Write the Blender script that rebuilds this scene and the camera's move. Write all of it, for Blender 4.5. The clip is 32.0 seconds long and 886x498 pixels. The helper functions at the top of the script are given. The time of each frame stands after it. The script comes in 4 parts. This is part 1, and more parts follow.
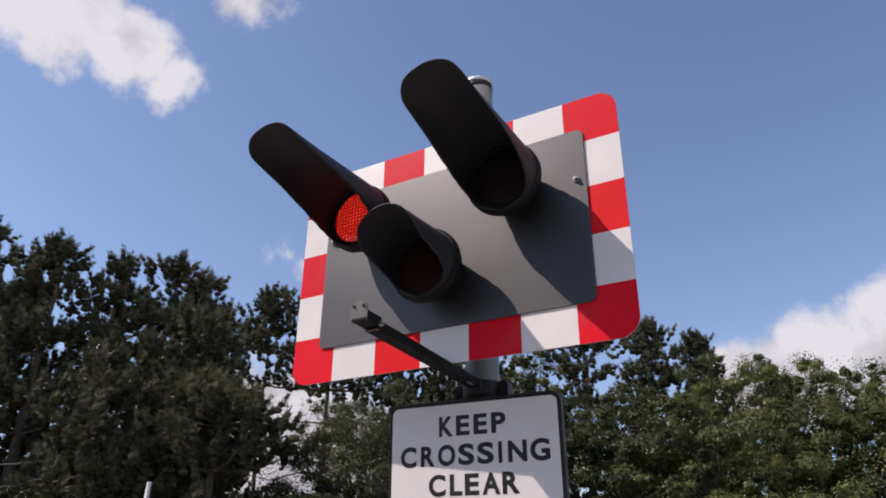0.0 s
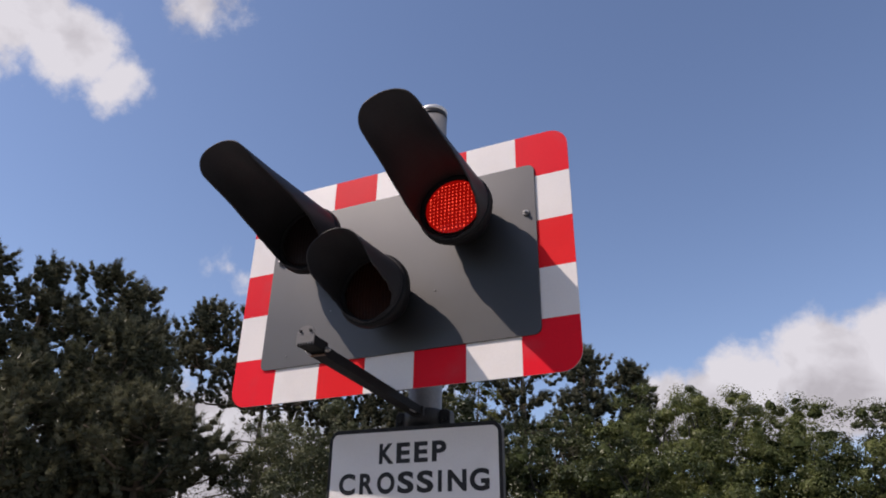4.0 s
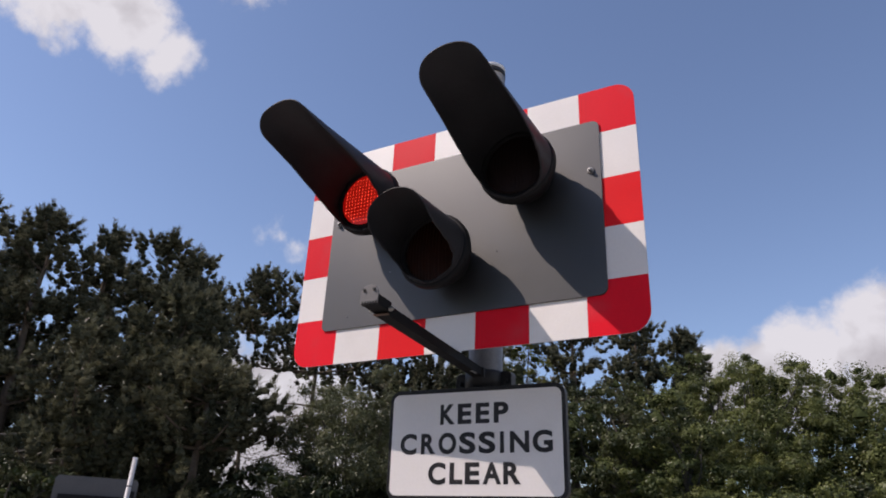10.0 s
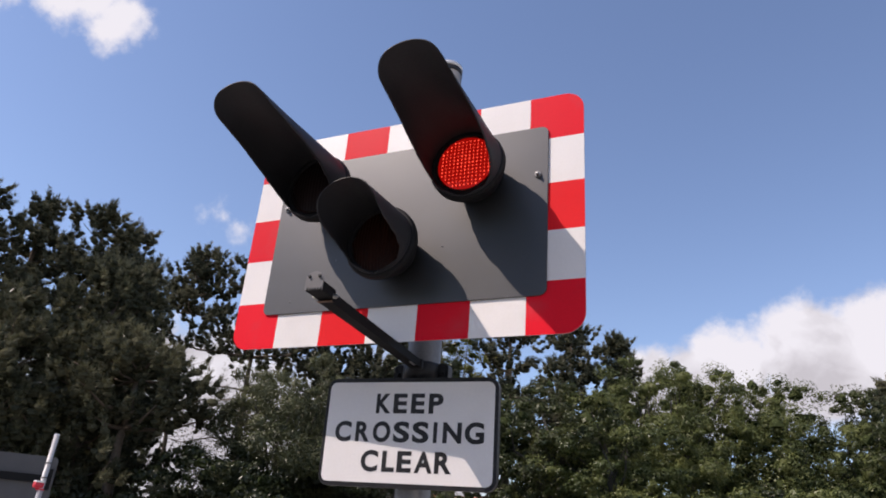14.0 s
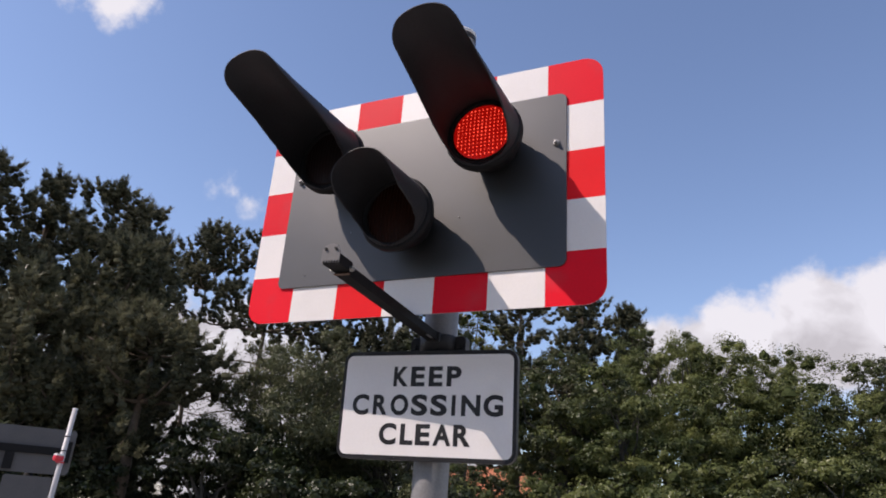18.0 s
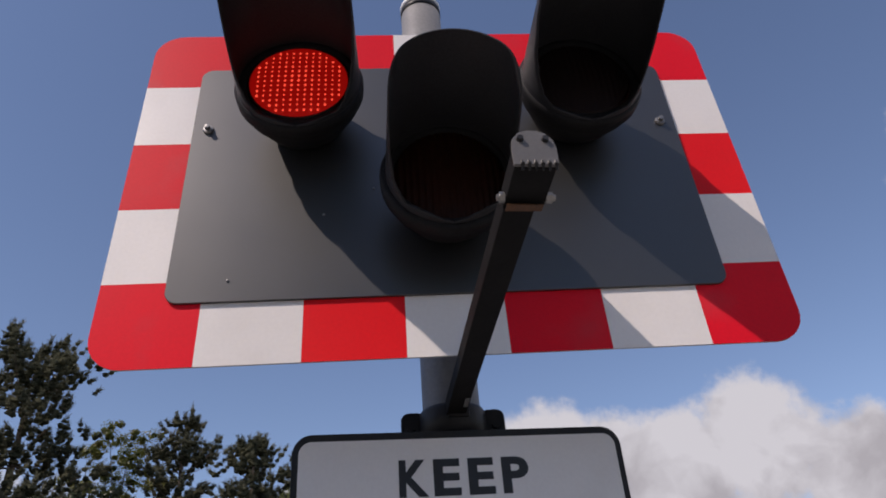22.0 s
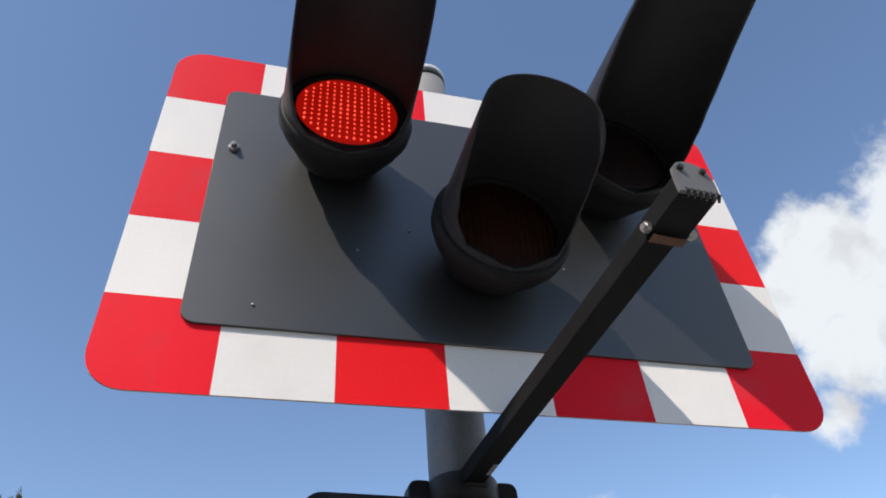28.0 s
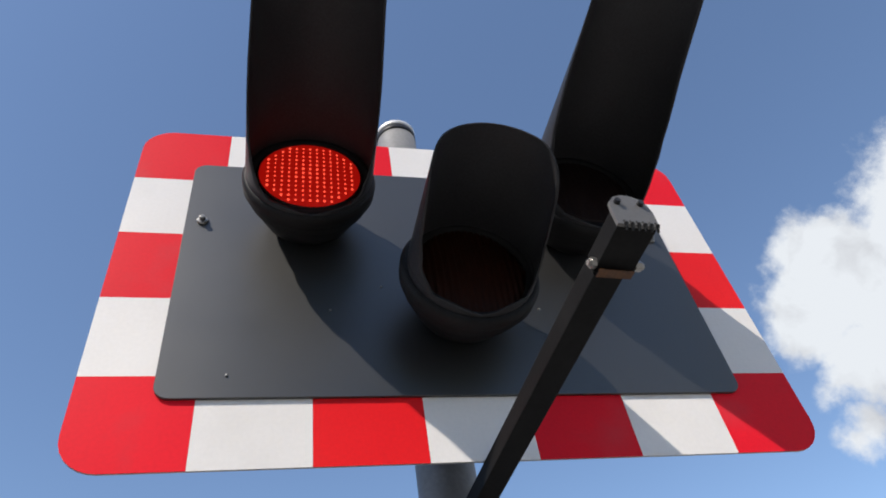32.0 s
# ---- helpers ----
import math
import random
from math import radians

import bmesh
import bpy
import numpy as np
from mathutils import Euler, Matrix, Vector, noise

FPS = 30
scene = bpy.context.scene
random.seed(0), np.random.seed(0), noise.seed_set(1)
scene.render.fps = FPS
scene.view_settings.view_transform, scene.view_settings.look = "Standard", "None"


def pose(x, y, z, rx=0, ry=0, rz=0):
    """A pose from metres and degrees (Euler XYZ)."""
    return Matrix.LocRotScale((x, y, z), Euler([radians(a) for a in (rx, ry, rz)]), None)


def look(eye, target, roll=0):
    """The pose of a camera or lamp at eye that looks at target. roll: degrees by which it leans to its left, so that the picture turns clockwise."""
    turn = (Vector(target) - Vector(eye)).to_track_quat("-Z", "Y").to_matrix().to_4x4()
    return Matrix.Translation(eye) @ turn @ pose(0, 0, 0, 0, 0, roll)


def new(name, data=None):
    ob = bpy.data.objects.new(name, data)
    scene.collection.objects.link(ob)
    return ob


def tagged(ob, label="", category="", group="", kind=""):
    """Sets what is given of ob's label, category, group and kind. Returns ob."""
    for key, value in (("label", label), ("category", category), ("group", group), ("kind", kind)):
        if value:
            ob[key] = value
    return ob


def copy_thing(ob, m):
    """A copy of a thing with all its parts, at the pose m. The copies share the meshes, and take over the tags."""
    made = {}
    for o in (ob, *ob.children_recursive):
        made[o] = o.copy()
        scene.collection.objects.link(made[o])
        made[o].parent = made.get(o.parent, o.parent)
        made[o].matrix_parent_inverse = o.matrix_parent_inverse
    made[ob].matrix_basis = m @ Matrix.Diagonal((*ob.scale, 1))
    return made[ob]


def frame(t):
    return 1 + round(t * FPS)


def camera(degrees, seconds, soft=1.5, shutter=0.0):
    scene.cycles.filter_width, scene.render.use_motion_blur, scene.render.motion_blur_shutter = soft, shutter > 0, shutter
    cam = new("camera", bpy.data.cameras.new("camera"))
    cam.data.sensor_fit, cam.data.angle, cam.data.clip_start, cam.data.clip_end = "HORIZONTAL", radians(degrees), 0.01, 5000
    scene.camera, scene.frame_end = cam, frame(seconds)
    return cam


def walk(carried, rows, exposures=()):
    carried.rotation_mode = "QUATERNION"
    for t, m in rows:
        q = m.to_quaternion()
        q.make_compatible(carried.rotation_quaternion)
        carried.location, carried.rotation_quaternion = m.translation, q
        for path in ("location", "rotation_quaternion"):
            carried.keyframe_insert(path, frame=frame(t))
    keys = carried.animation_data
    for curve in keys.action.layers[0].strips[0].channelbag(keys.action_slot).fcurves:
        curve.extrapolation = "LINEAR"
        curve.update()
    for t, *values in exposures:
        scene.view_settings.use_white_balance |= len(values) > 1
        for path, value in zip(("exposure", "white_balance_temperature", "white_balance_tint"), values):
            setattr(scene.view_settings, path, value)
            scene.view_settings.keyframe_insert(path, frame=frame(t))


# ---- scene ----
cam = camera(65.04, 32.0, 1.85)
# seconds, eye, yaw to the left of +y, pitch, roll
PATH = [
    (0.0, 1.066, -1.816, 1.620, 30.57, 24.84, 0.59),
    (0.5, 1.064, -1.828, 1.608, 29.19, 25.68, 0.36),
    (1.0, 1.070, -1.852, 1.613, 29.36, 25.68, 0.14),
    (1.5, 1.058, -1.833, 1.622, 29.37, 25.90, -0.33),
    (2.0, 1.066, -1.843, 1.627, 28.88, 26.32, -0.89),
    (2.5, 1.063, -1.828, 1.647, 28.51, 26.14, -1.50),
    (3.0, 1.075, -1.854, 1.640, 28.67, 26.39, -1.65),
    (3.5, 1.066, -1.842, 1.635, 25.89, 26.49, 0.10),
    (5.5, 1.057, -1.853, 1.625, 26.56, 27.09, 3.08),
    (6.0, 1.059, -1.871, 1.624, 26.27, 26.50, 2.57),
    (6.5, 1.049, -1.840, 1.626, 25.95, 26.24, 2.39),
    (7.0, 1.050, -1.853, 1.641, 26.12, 25.73, 2.25),
    (7.5, 1.036, -1.830, 1.633, 26.38, 25.71, 3.08),
    (8.0, 1.030, -1.823, 1.625, 26.14, 25.58, 3.24),
    (8.5, 1.031, -1.832, 1.628, 26.18, 24.67, 3.51),
    (9.0, 1.013, -1.844, 1.628, 26.97, 24.71, 2.22),
    (9.5, 1.001, -1.815, 1.625, 28.94, 24.19, 3.00),
    (10.0, 1.006, -1.820, 1.625, 29.82, 23.87, 2.67),
    (10.5, 1.008, -1.823, 1.626, 28.07, 23.84, 3.00),
    (11.0, 1.021, -1.846, 1.644, 27.79, 25.03, 3.66),
    (11.5, 1.005, -1.857, 1.630, 26.90, 26.36, 4.91),
    (12.0, 1.025, -1.851, 1.624, 27.42, 25.44, 5.05),
    (12.5, 1.014, -1.877, 1.618, 25.91, 23.33, 4.87),
    (13.0, 1.002, -1.875, 1.612, 25.10, 22.97, 4.95),
    (13.5, 1.012, -1.852, 1.609, 25.19, 22.08, 5.01),
    (14.0, 1.022, -1.856, 1.610, 24.89, 23.57, 4.48),
    (14.5, 1.019, -1.851, 1.617, 23.80, 23.75, 4.37),
    (16.5, 0.993, -1.859, 1.617, 23.10, 21.44, 3.38),
    (17.0, 0.990, -1.845, 1.611, 24.56, 21.59, 3.46),
    (17.5, 0.988, -1.834, 1.609, 25.65, 21.80, 4.21),
    (18.0, 0.987, -1.831, 1.618, 25.58, 21.30, 4.17),
    (18.5, 0.981, -1.819, 1.607, 24.67, 21.43, 4.30),
    (19.0, 0.953, -1.831, 1.619, 21.43, 20.97, 3.43),
    (19.5, 0.874, -1.713, 1.602, 17.15, 25.40, 2.79),
    (20.0, 0.724, -1.525, 1.648, 17.09, 27.37, 1.71),
    (20.5, 0.495, -1.354, 1.594, 15.39, 27.97, 4.42),
    (21.0, 0.280, -1.184, 1.627, 6.91, 21.52, -2.09),
    (21.5, 0.086, -1.040, 1.664, 6.54, 24.48, -2.15),
    (22.0, -0.110, -1.073, 1.703, -5.13, 33.52, -4.73),
    (22.5, -0.261, -1.061, 1.691, -17.69, 40.76, -9.12),
    (23.0, -0.337, -0.957, 1.659, -17.94, 46.33, -11.19),
    (23.5, -0.363, -0.911, 1.663, -20.25, 44.72, -14.04),
    (24.0, -0.404, -0.894, 1.669, -20.19, 43.42, -13.59),
    (24.5, -0.418, -0.890, 1.675, -20.10, 42.69, -12.25),
    (25.0, -0.404, -0.885, 1.666, -18.10, 40.65, -10.05),
    (25.5, -0.389, -0.871, 1.665, -21.32, 38.48, -11.86),
    (27.5, -0.375, -0.904, 1.676, -13.02, 36.53, -4.33),
    (28.0, -0.372, -0.923, 1.681, -17.82, 41.27, -5.36),
    (28.5, -0.364, -0.925, 1.686, -18.45, 41.29, -7.91),
    (29.0, -0.340, -0.926, 1.670, -17.87, 41.47, -9.74),
    (29.5, -0.330, -0.921, 1.665, -17.19, 41.95, -9.93),
    (30.0, -0.321, -0.916, 1.666, -17.38, 41.21, -10.22),
    (30.5, -0.315, -0.927, 1.671, -17.78, 42.22, -11.60),
    (31.0, -0.322, -0.940, 1.670, -17.52, 44.34, -10.95),
    (31.5, -0.319, -0.947, 1.672, -18.64, 45.01, -11.12),
    (32.0, -0.314, -0.945, 1.672, -18.15, 45.26, -11.07),
]


def heading(yaw, pitch):
    a, b = radians(yaw), radians(pitch)
    return Vector((-math.sin(a) * math.cos(b), math.cos(a) * math.cos(b), math.sin(b)))


STOPS = [(0.0, 0.22), (2.0, 0.03), (3.0, 0.08), (6.0, 0.16), (9.0, 0.17), (11.0, 0.17), (12.0, 0.25), (13.0, 0.4), (19.0, 0.37), (20.0, 0.27), (21.0, -0.06), (22.0, -0.1), (23.0, 0.52), (24.0, 0.42), (29.5, 0.45), (32.0, 0.39)]
EXPOSURES = [(t, stops, 7000 if t < 22.5 else 6760, 22 if t < 22.5 else 11) for t, stops in STOPS]
walk(cam, [(t, look((x, y, z), Vector((x, y, z)) + heading(yaw, pitch), roll)) for t, x, y, z, yaw, pitch, roll in PATH], EXPOSURES)

# ---- world, sun ----
SUN_FROM = Vector((-1.22, -1.0, 1.73)).normalized()
sun_data = bpy.data.lights.new("sun", "SUN")
sun_data.energy, sun_data.angle, sun_data.color = 3.7, radians(0.6), (1.0, 0.945, 0.87)
sun = new("sun", sun_data)
sun.matrix_world = look(SUN_FROM * 50, (0, 0, 0))

world = bpy.data.worlds.new("sky")
scene.world = world
world.use_nodes = True
wn, wl = world.node_tree.nodes, world.node_tree.links
wn.clear()


def wnode(kind, **props):
    n = wn.new(kind)
    for key, value in props.items():
        if key == "operation":
            n.operation = value
        elif key == "blend_type":
            n.blend_type = value
    return n


def wmath(op, a, b=None, c=None):
    n = wnode("ShaderNodeMath", operation=op)
    for i, v in enumerate((a, b, c)):
        if v is None:
            continue
        if isinstance(v, (int, float)):
            n.inputs[i].default_value = v
        else:
            wl.new(v, n.inputs[i])
    return n.outputs[0]


sky = wn.new("ShaderNodeTexSky")
sky.sky_type, sky.sun_disc = "NISHITA", False
sky.sun_elevation = math.asin(SUN_FROM.z)
sky.sun_rotation = math.atan2(SUN_FROM.x, SUN_FROM.y)
sky.air_density, sky.dust_density, sky.ozone_density = 1.0, 0.4, 3.2
coords = wn.new("ShaderNodeTexCoord")
sky_way = coords.outputs["Generated"]
# cumulus banks: bearing to the left of +y, height, half width, all in degrees, and thickness
CLOUDS = [
    (80, 40, 7, 0.95), (72, 39, 6.5, 0.95), (66, 37.6, 5.0, 0.95), (60.5, 36.8, 3.7, 0.8), (56.5, 35.4, 2.4, 0.5), (51.5, 43.6, 3.6, 0.42),
    (42.8, 22.8, 1.8, 0.25), (44.6, 23.3, 1.7, 0.22), (43, 8, 9, 1.0), (50, 6, 8, 0.9), (35, 6, 8, 0.9), (27, 8, 8, 0.9),
    (7, 13, 4.0, 0.9), (2, 13.5, 5.2, 1.0), (-5, 14.5, 5.8, 1.0), (-10.5, 15, 5.6, 1.0), (-13.3, 15.3, 4.8, 1.0), (-16.5, 14.6, 4.8, 1.0),
    (-22, 14, 5.2, 1.0), (-28, 15, 6.0, 1.0), (-34, 11.5, 5, 0.9), (-41, 13, 5, 0.6),
    (-48.6, 29.8, 4.6, 0.85), (-52.5, 32.6, 4.6, 0.9), (-56, 28.8, 6.9, 1.0), (-63, 30.5, 8, 1.0), (-50.6, 26, 4.2, 0.85), (-48.5, 22, 2.4, 0.6),
    (-60, 24, 7, 0.9), (-74, 34, 9, 1.0), (-88, 16, 9, 0.9), (-103, 12, 8, 0.9), (84, 10, 8, 0.9),
    # and unseen banks behind the viewer, added to make the fill light less blue
    (240, 28, 12, 1.0), (255, 42, 12, 1.0), (262, 15, 10, 0.9), (225, 64, 10, 0.9), (180, 74, 10, 0.9), (140, 72, 8, 0.8),
]
warp = wn.new("ShaderNodeTexNoise")
warp.inputs["Scale"].default_value, warp.inputs["Detail"].default_value = 9.0, 4.0
wl.new(sky_way, warp.inputs["Vector"])
shift = wnode("ShaderNodeVectorMath", operation="MULTIPLY_ADD")
wl.new(warp.outputs["Color"], shift.inputs[0])
shift.inputs[1].default_value, shift.inputs[2].default_value = (0.09, 0.09, 0.07), (-0.045, -0.045, -0.035)
moved = wnode("ShaderNodeVectorMath", operation="ADD")
wl.new(sky_way, moved.inputs[0]), wl.new(shift.outputs[0], moved.inputs[1])
cover = None
for bearing, height, half, thick in CLOUDS:
    far = wnode("ShaderNodeVectorMath", operation="DISTANCE")
    wl.new(moved.outputs[0], far.inputs[0])
    far.inputs[1].default_value = heading(bearing, height)
    lump = wmath("MULTIPLY_ADD", far.outputs["Value"], -1.9 * thick / radians(half), 1.9 * thick - 0.15)
    cover = lump if cover is None else wmath("MAXIMUM", cover, lump)
fine = wn.new("ShaderNodeTexNoise")
fine.inputs["Scale"].default_value, fine.inputs["Detail"].default_value, fine.inputs["Roughness"].default_value = 22.0, 9.0, 0.62
wl.new(sky_way, fine.inputs["Vector"])
density = wmath("ADD", cover, wmath("MULTIPLY_ADD", fine.outputs["Fac"], 1.5, -0.75))
veil = wn.new("ShaderNodeMapRange")
veil.interpolation_type = "SMOOTHSTEP"
veil.inputs["From Min"].default_value, veil.inputs["From Max"].default_value = -0.16, 0.52
wl.new(density, veil.inputs["Value"])
body = wn.new("ShaderNodeTexNoise")
body.inputs["Scale"].default_value, body.inputs["Detail"].default_value = 11.0, 6.0
wl.new(moved.outputs[0], body.inputs["Vector"])
tone = wn.new("ShaderNodeMapRange")
tone.inputs["From Min"].default_value, tone.inputs["From Max"].default_value = 0.33, 0.53
height = wnode("ShaderNodeSeparateXYZ")
wl.new(sky_way, height.inputs[0])
wl.new(wmath("ADD", body.outputs["Fac"], wmath("MINIMUM", wmath("MULTIPLY_ADD", height.outputs["Z"], 1.3, -0.34), 0.04)), tone.inputs["Value"])
cloud_colour = wnode("ShaderNodeMix")
cloud_colour.data_type = "RGBA"
cloud_colour.inputs["A"].default_value, cloud_colour.inputs["B"].default_value = (2.95, 3.12, 3.42, 1), (4.35, 4.70, 5.10, 1)
wl.new(tone.outputs["Result"], cloud_colour.inputs["Factor"])
mixed = wnode("ShaderNodeMix")
mixed.data_type = "RGBA"
wl.new(veil.outputs["Result"], mixed.inputs["Factor"])
clear = wnode("ShaderNodeVectorMath", operation="MULTIPLY")
clear.inputs[1].default_value = (0.975, 0.995, 1.01)
wl.new(sky.outputs["Color"], clear.inputs[0])
wl.new(clear.outputs[0], mixed.inputs["A"])
wl.new(cloud_colour.outputs["Result"], mixed.inputs["B"])
background = wn.new("ShaderNodeBackground")
background.inputs["Strength"].default_value = 0.14
wl.new(mixed.outputs["Result"], background.inputs["Color"])
wout = wn.new("ShaderNodeOutputWorld")
wl.new(background.outputs["Background"], wout.inputs["Surface"])


# ---- materials ----
def material(name, colour, rough=0.5, metal=0.0, vary=0.12, scale=8.0, fine_scale=90.0, bump=0.0, coat=0.0, spread=0.0, dirt=None, dirt_amount=0.0, dirt_scale=5.0, specular=0.5, patchy=0.08):
    """A painted, metal or plastic surface with mottling at two scales, stains and fine relief."""
    m = bpy.data.materials.new(name)
    m.use_nodes = True
    nodes, links = m.node_tree.nodes, m.node_tree.links
    bsdf = nodes["Principled BSDF"]
    bsdf.inputs["Roughness"].default_value, bsdf.inputs["Metallic"].default_value = rough, metal
    bsdf.inputs["Coat Weight"].default_value = coat
    bsdf.inputs["Specular IOR Level"].default_value = specular
    where = nodes.new("ShaderNodeTexCoord").outputs["Object"]
    big, small = nodes.new("ShaderNodeTexNoise"), nodes.new("ShaderNodeTexNoise")
    for n, s, d in ((big, scale, 4.0), (small, fine_scale, 6.0)):
        n.inputs["Scale"].default_value, n.inputs["Detail"].default_value = s, d
        links.new(where, n.inputs["Vector"])
    add = nodes.new("ShaderNodeMath")
    add.operation = "ADD"
    links.new(big.outputs["Fac"], add.inputs[0]), links.new(small.outputs["Fac"], add.inputs[1])
    rng = nodes.new("ShaderNodeMapRange")
    rng.inputs["From Min"].default_value, rng.inputs["From Max"].default_value = 0.7, 1.3
    rng.inputs["To Min"].default_value, rng.inputs["To Max"].default_value = 1 - vary, 1 + vary
    links.new(add.outputs[0], rng.inputs["Value"])
    value = rng.outputs["Result"]
    if spread:
        info = nodes.new("ShaderNodeObjectInfo")
        each = nodes.new("ShaderNodeMapRange")
        each.inputs["To Min"].default_value, each.inputs["To Max"].default_value = 1 - spread, 1 + spread
        links.new(info.outputs["Random"], each.inputs["Value"])
        times = nodes.new("ShaderNodeMath")
        times.operation = "MULTIPLY"
        links.new(value, times.inputs[0]), links.new(each.outputs["Result"], times.inputs[1])
        value = times.outputs[0]
    tint = nodes.new("ShaderNodeVectorMath")
    tint.operation = "SCALE"
    tint.inputs[0].default_value = colour
    links.new(value, tint.inputs["Scale"])
    base = tint.outputs["Vector"]
    if dirt:
        spots = nodes.new("ShaderNodeTexNoise")
        spots.inputs["Scale"].default_value, spots.inputs["Detail"].default_value = dirt_scale, 8.0
        links.new(where, spots.inputs["Vector"])
        step = nodes.new("ShaderNodeMapRange")
        step.inputs["From Min"].default_value, step.inputs["From Max"].default_value = 0.55, 0.75
        step.inputs["To Max"].default_value = dirt_amount
        links.new(spots.outputs["Fac"], step.inputs["Value"])
        mix = nodes.new("ShaderNodeMix")
        mix.data_type = "RGBA"
        mix.inputs["B"].default_value = (*dirt, 1)
        links.new(step.outputs["Result"], mix.inputs["Factor"])
        links.new(base, mix.inputs["A"])
        base = mix.outputs["Result"]
    links.new(base, bsdf.inputs["Base Color"])
    uneven = nodes.new("ShaderNodeMapRange")
    uneven.inputs["From Min"].default_value, uneven.inputs["From Max"].default_value = 0.3, 0.7
    uneven.inputs["To Min"].default_value, uneven.inputs["To Max"].default_value = max(rough - patchy, 0.02), min(rough + patchy, 1)
    links.new(big.outputs["Fac"], uneven.inputs["Value"])
    links.new(uneven.outputs["Result"], bsdf.inputs["Roughness"])
    if bump:
        b = nodes.new("ShaderNodeBump")
        b.inputs["Strength"].default_value, b.inputs["Distance"].default_value = bump, 0.002
        links.new(small.outputs["Fac"], b.inputs["Height"])
        links.new(b.outputs["Normal"], bsdf.inputs["Normal"])
    return m


def glow(name, colour, strength):
    m = bpy.data.materials.new(name)
    m.use_nodes = True
    bsdf = m.node_tree.nodes["Principled BSDF"]
    bsdf.inputs["Base Color"].default_value = (0.25, 0.008, 0.005, 1)
    bsdf.inputs["Roughness"].default_value = 0.3
    bsdf.inputs["Emission Color"].default_value = (*colour, 1)
    bsdf.inputs["Emission Strength"].default_value = strength
    return m


def foliage(name, colour, warm, through_light=0.3, shine=0.035):
    """Leaves that let some light through; every leaf has a tone of its own."""
    m = bpy.data.materials.new(name)
    m.use_nodes = True
    nodes, links = m.node_tree.nodes, m.node_tree.links
    nodes.remove(nodes["Principled BSDF"])
    island = nodes.new("ShaderNodeNewGeometry").outputs["Random Per Island"]
    patch = nodes.new("ShaderNodeTexNoise")
    patch.inputs["Scale"].default_value, patch.inputs["Detail"].default_value = 0.95, 3.0
    links.new(nodes.new("ShaderNodeTexCoord").outputs["Object"], patch.inputs["Vector"])
    mix = nodes.new("ShaderNodeMix")
    mix.data_type = "RGBA"
    mix.inputs["A"].default_value, mix.inputs["B"].default_value = (*colour, 1), (*warm, 1)
    both = nodes.new("ShaderNodeMath")
    both.operation = "MULTIPLY_ADD"
    both.inputs[1].default_value = 0.26
    links.new(island, both.inputs[0])
    soft = nodes.new("ShaderNodeMapRange")
    soft.inputs["From Min"].default_value, soft.inputs["From Max"].default_value = 0.40, 0.62
    soft.inputs["To Max"].default_value = 0.8
    links.new(patch.outputs["Fac"], soft.inputs["Value"])
    links.new(soft.outputs["Result"], both.inputs[2])
    links.new(both.outputs[0], mix.inputs["Factor"])
    diffuse, trans, gloss = nodes.new("ShaderNodeBsdfDiffuse"), nodes.new("ShaderNodeBsdfTranslucent"), nodes.new("ShaderNodeBsdfGlossy")
    gloss.inputs["Roughness"].default_value = 0.36
    for n in (diffuse, trans):
        links.new(mix.outputs["Result"], n.inputs["Color"])
    blend, sheen = nodes.new("ShaderNodeMixShader"), nodes.new("ShaderNodeMixShader")
    blend.inputs["Fac"].default_value, sheen.inputs["Fac"].default_value = through_light, shine
    links.new(diffuse.outputs[0], blend.inputs[1]), links.new(trans.outputs[0], blend.inputs[2])
    links.new(blend.outputs[0], sheen.inputs[1]), links.new(gloss.outputs[0], sheen.inputs[2])
    links.new(sheen.outputs[0], nodes["Material Output"].inputs["Surface"])
    return m


PLATE = material("white_plate_film", (0.77, 0.745, 0.73), rough=0.24, vary=0.03, scale=5, fine_scale=140, dirt=(0.55, 0.52, 0.48), dirt_amount=0.15, dirt_scale=7, specular=0.5, patchy=0.03)
RED = material("red_sheeting", (0.78, 0.010, 0.024), rough=0.5, vary=0.05, scale=5, fine_scale=160, spread=0.05, dirt=(0.58, 0.06, 0.075), dirt_amount=0.4, dirt_scale=7, specular=0.12)
RED_NEW = material("newer_red_sheeting", (0.79, 0.012, 0.016), rough=0.45, vary=0.05, scale=5, fine_scale=160, dirt=(0.6, 0.03, 0.03), dirt_amount=0.15, dirt_scale=9, specular=0.15)
WHITE = material("white_sheeting", (0.79, 0.76, 0.735), rough=0.36, vary=0.03, scale=5, fine_scale=140, spread=0.02, dirt=(0.55, 0.52, 0.48), dirt_amount=0.18, dirt_scale=7)
PANEL = material("grey_panel_paint", (0.014, 0.014, 0.0145), rough=0.42, vary=0.08, scale=6, fine_scale=300, bump=0.04, dirt=(0.035, 0.034, 0.033), dirt_amount=0.12, dirt_scale=11, specular=0.9, patchy=0.02)
PANEL.node_tree.nodes["Principled BSDF"].inputs["IOR"].default_value = 1.6
ALU = material("bare_aluminium", (0.42, 0.42, 0.43), rough=0.45, metal=0.7, vary=0.12, scale=9, fine_scale=200)
BLACK = material("black_plastic", (0.029, 0.029, 0.032), rough=0.46, vary=0.25, scale=7, fine_scale=220, bump=0.08, dirt=(0.042, 0.042, 0.042), dirt_amount=0.35, dirt_scale=6, specular=0.17)
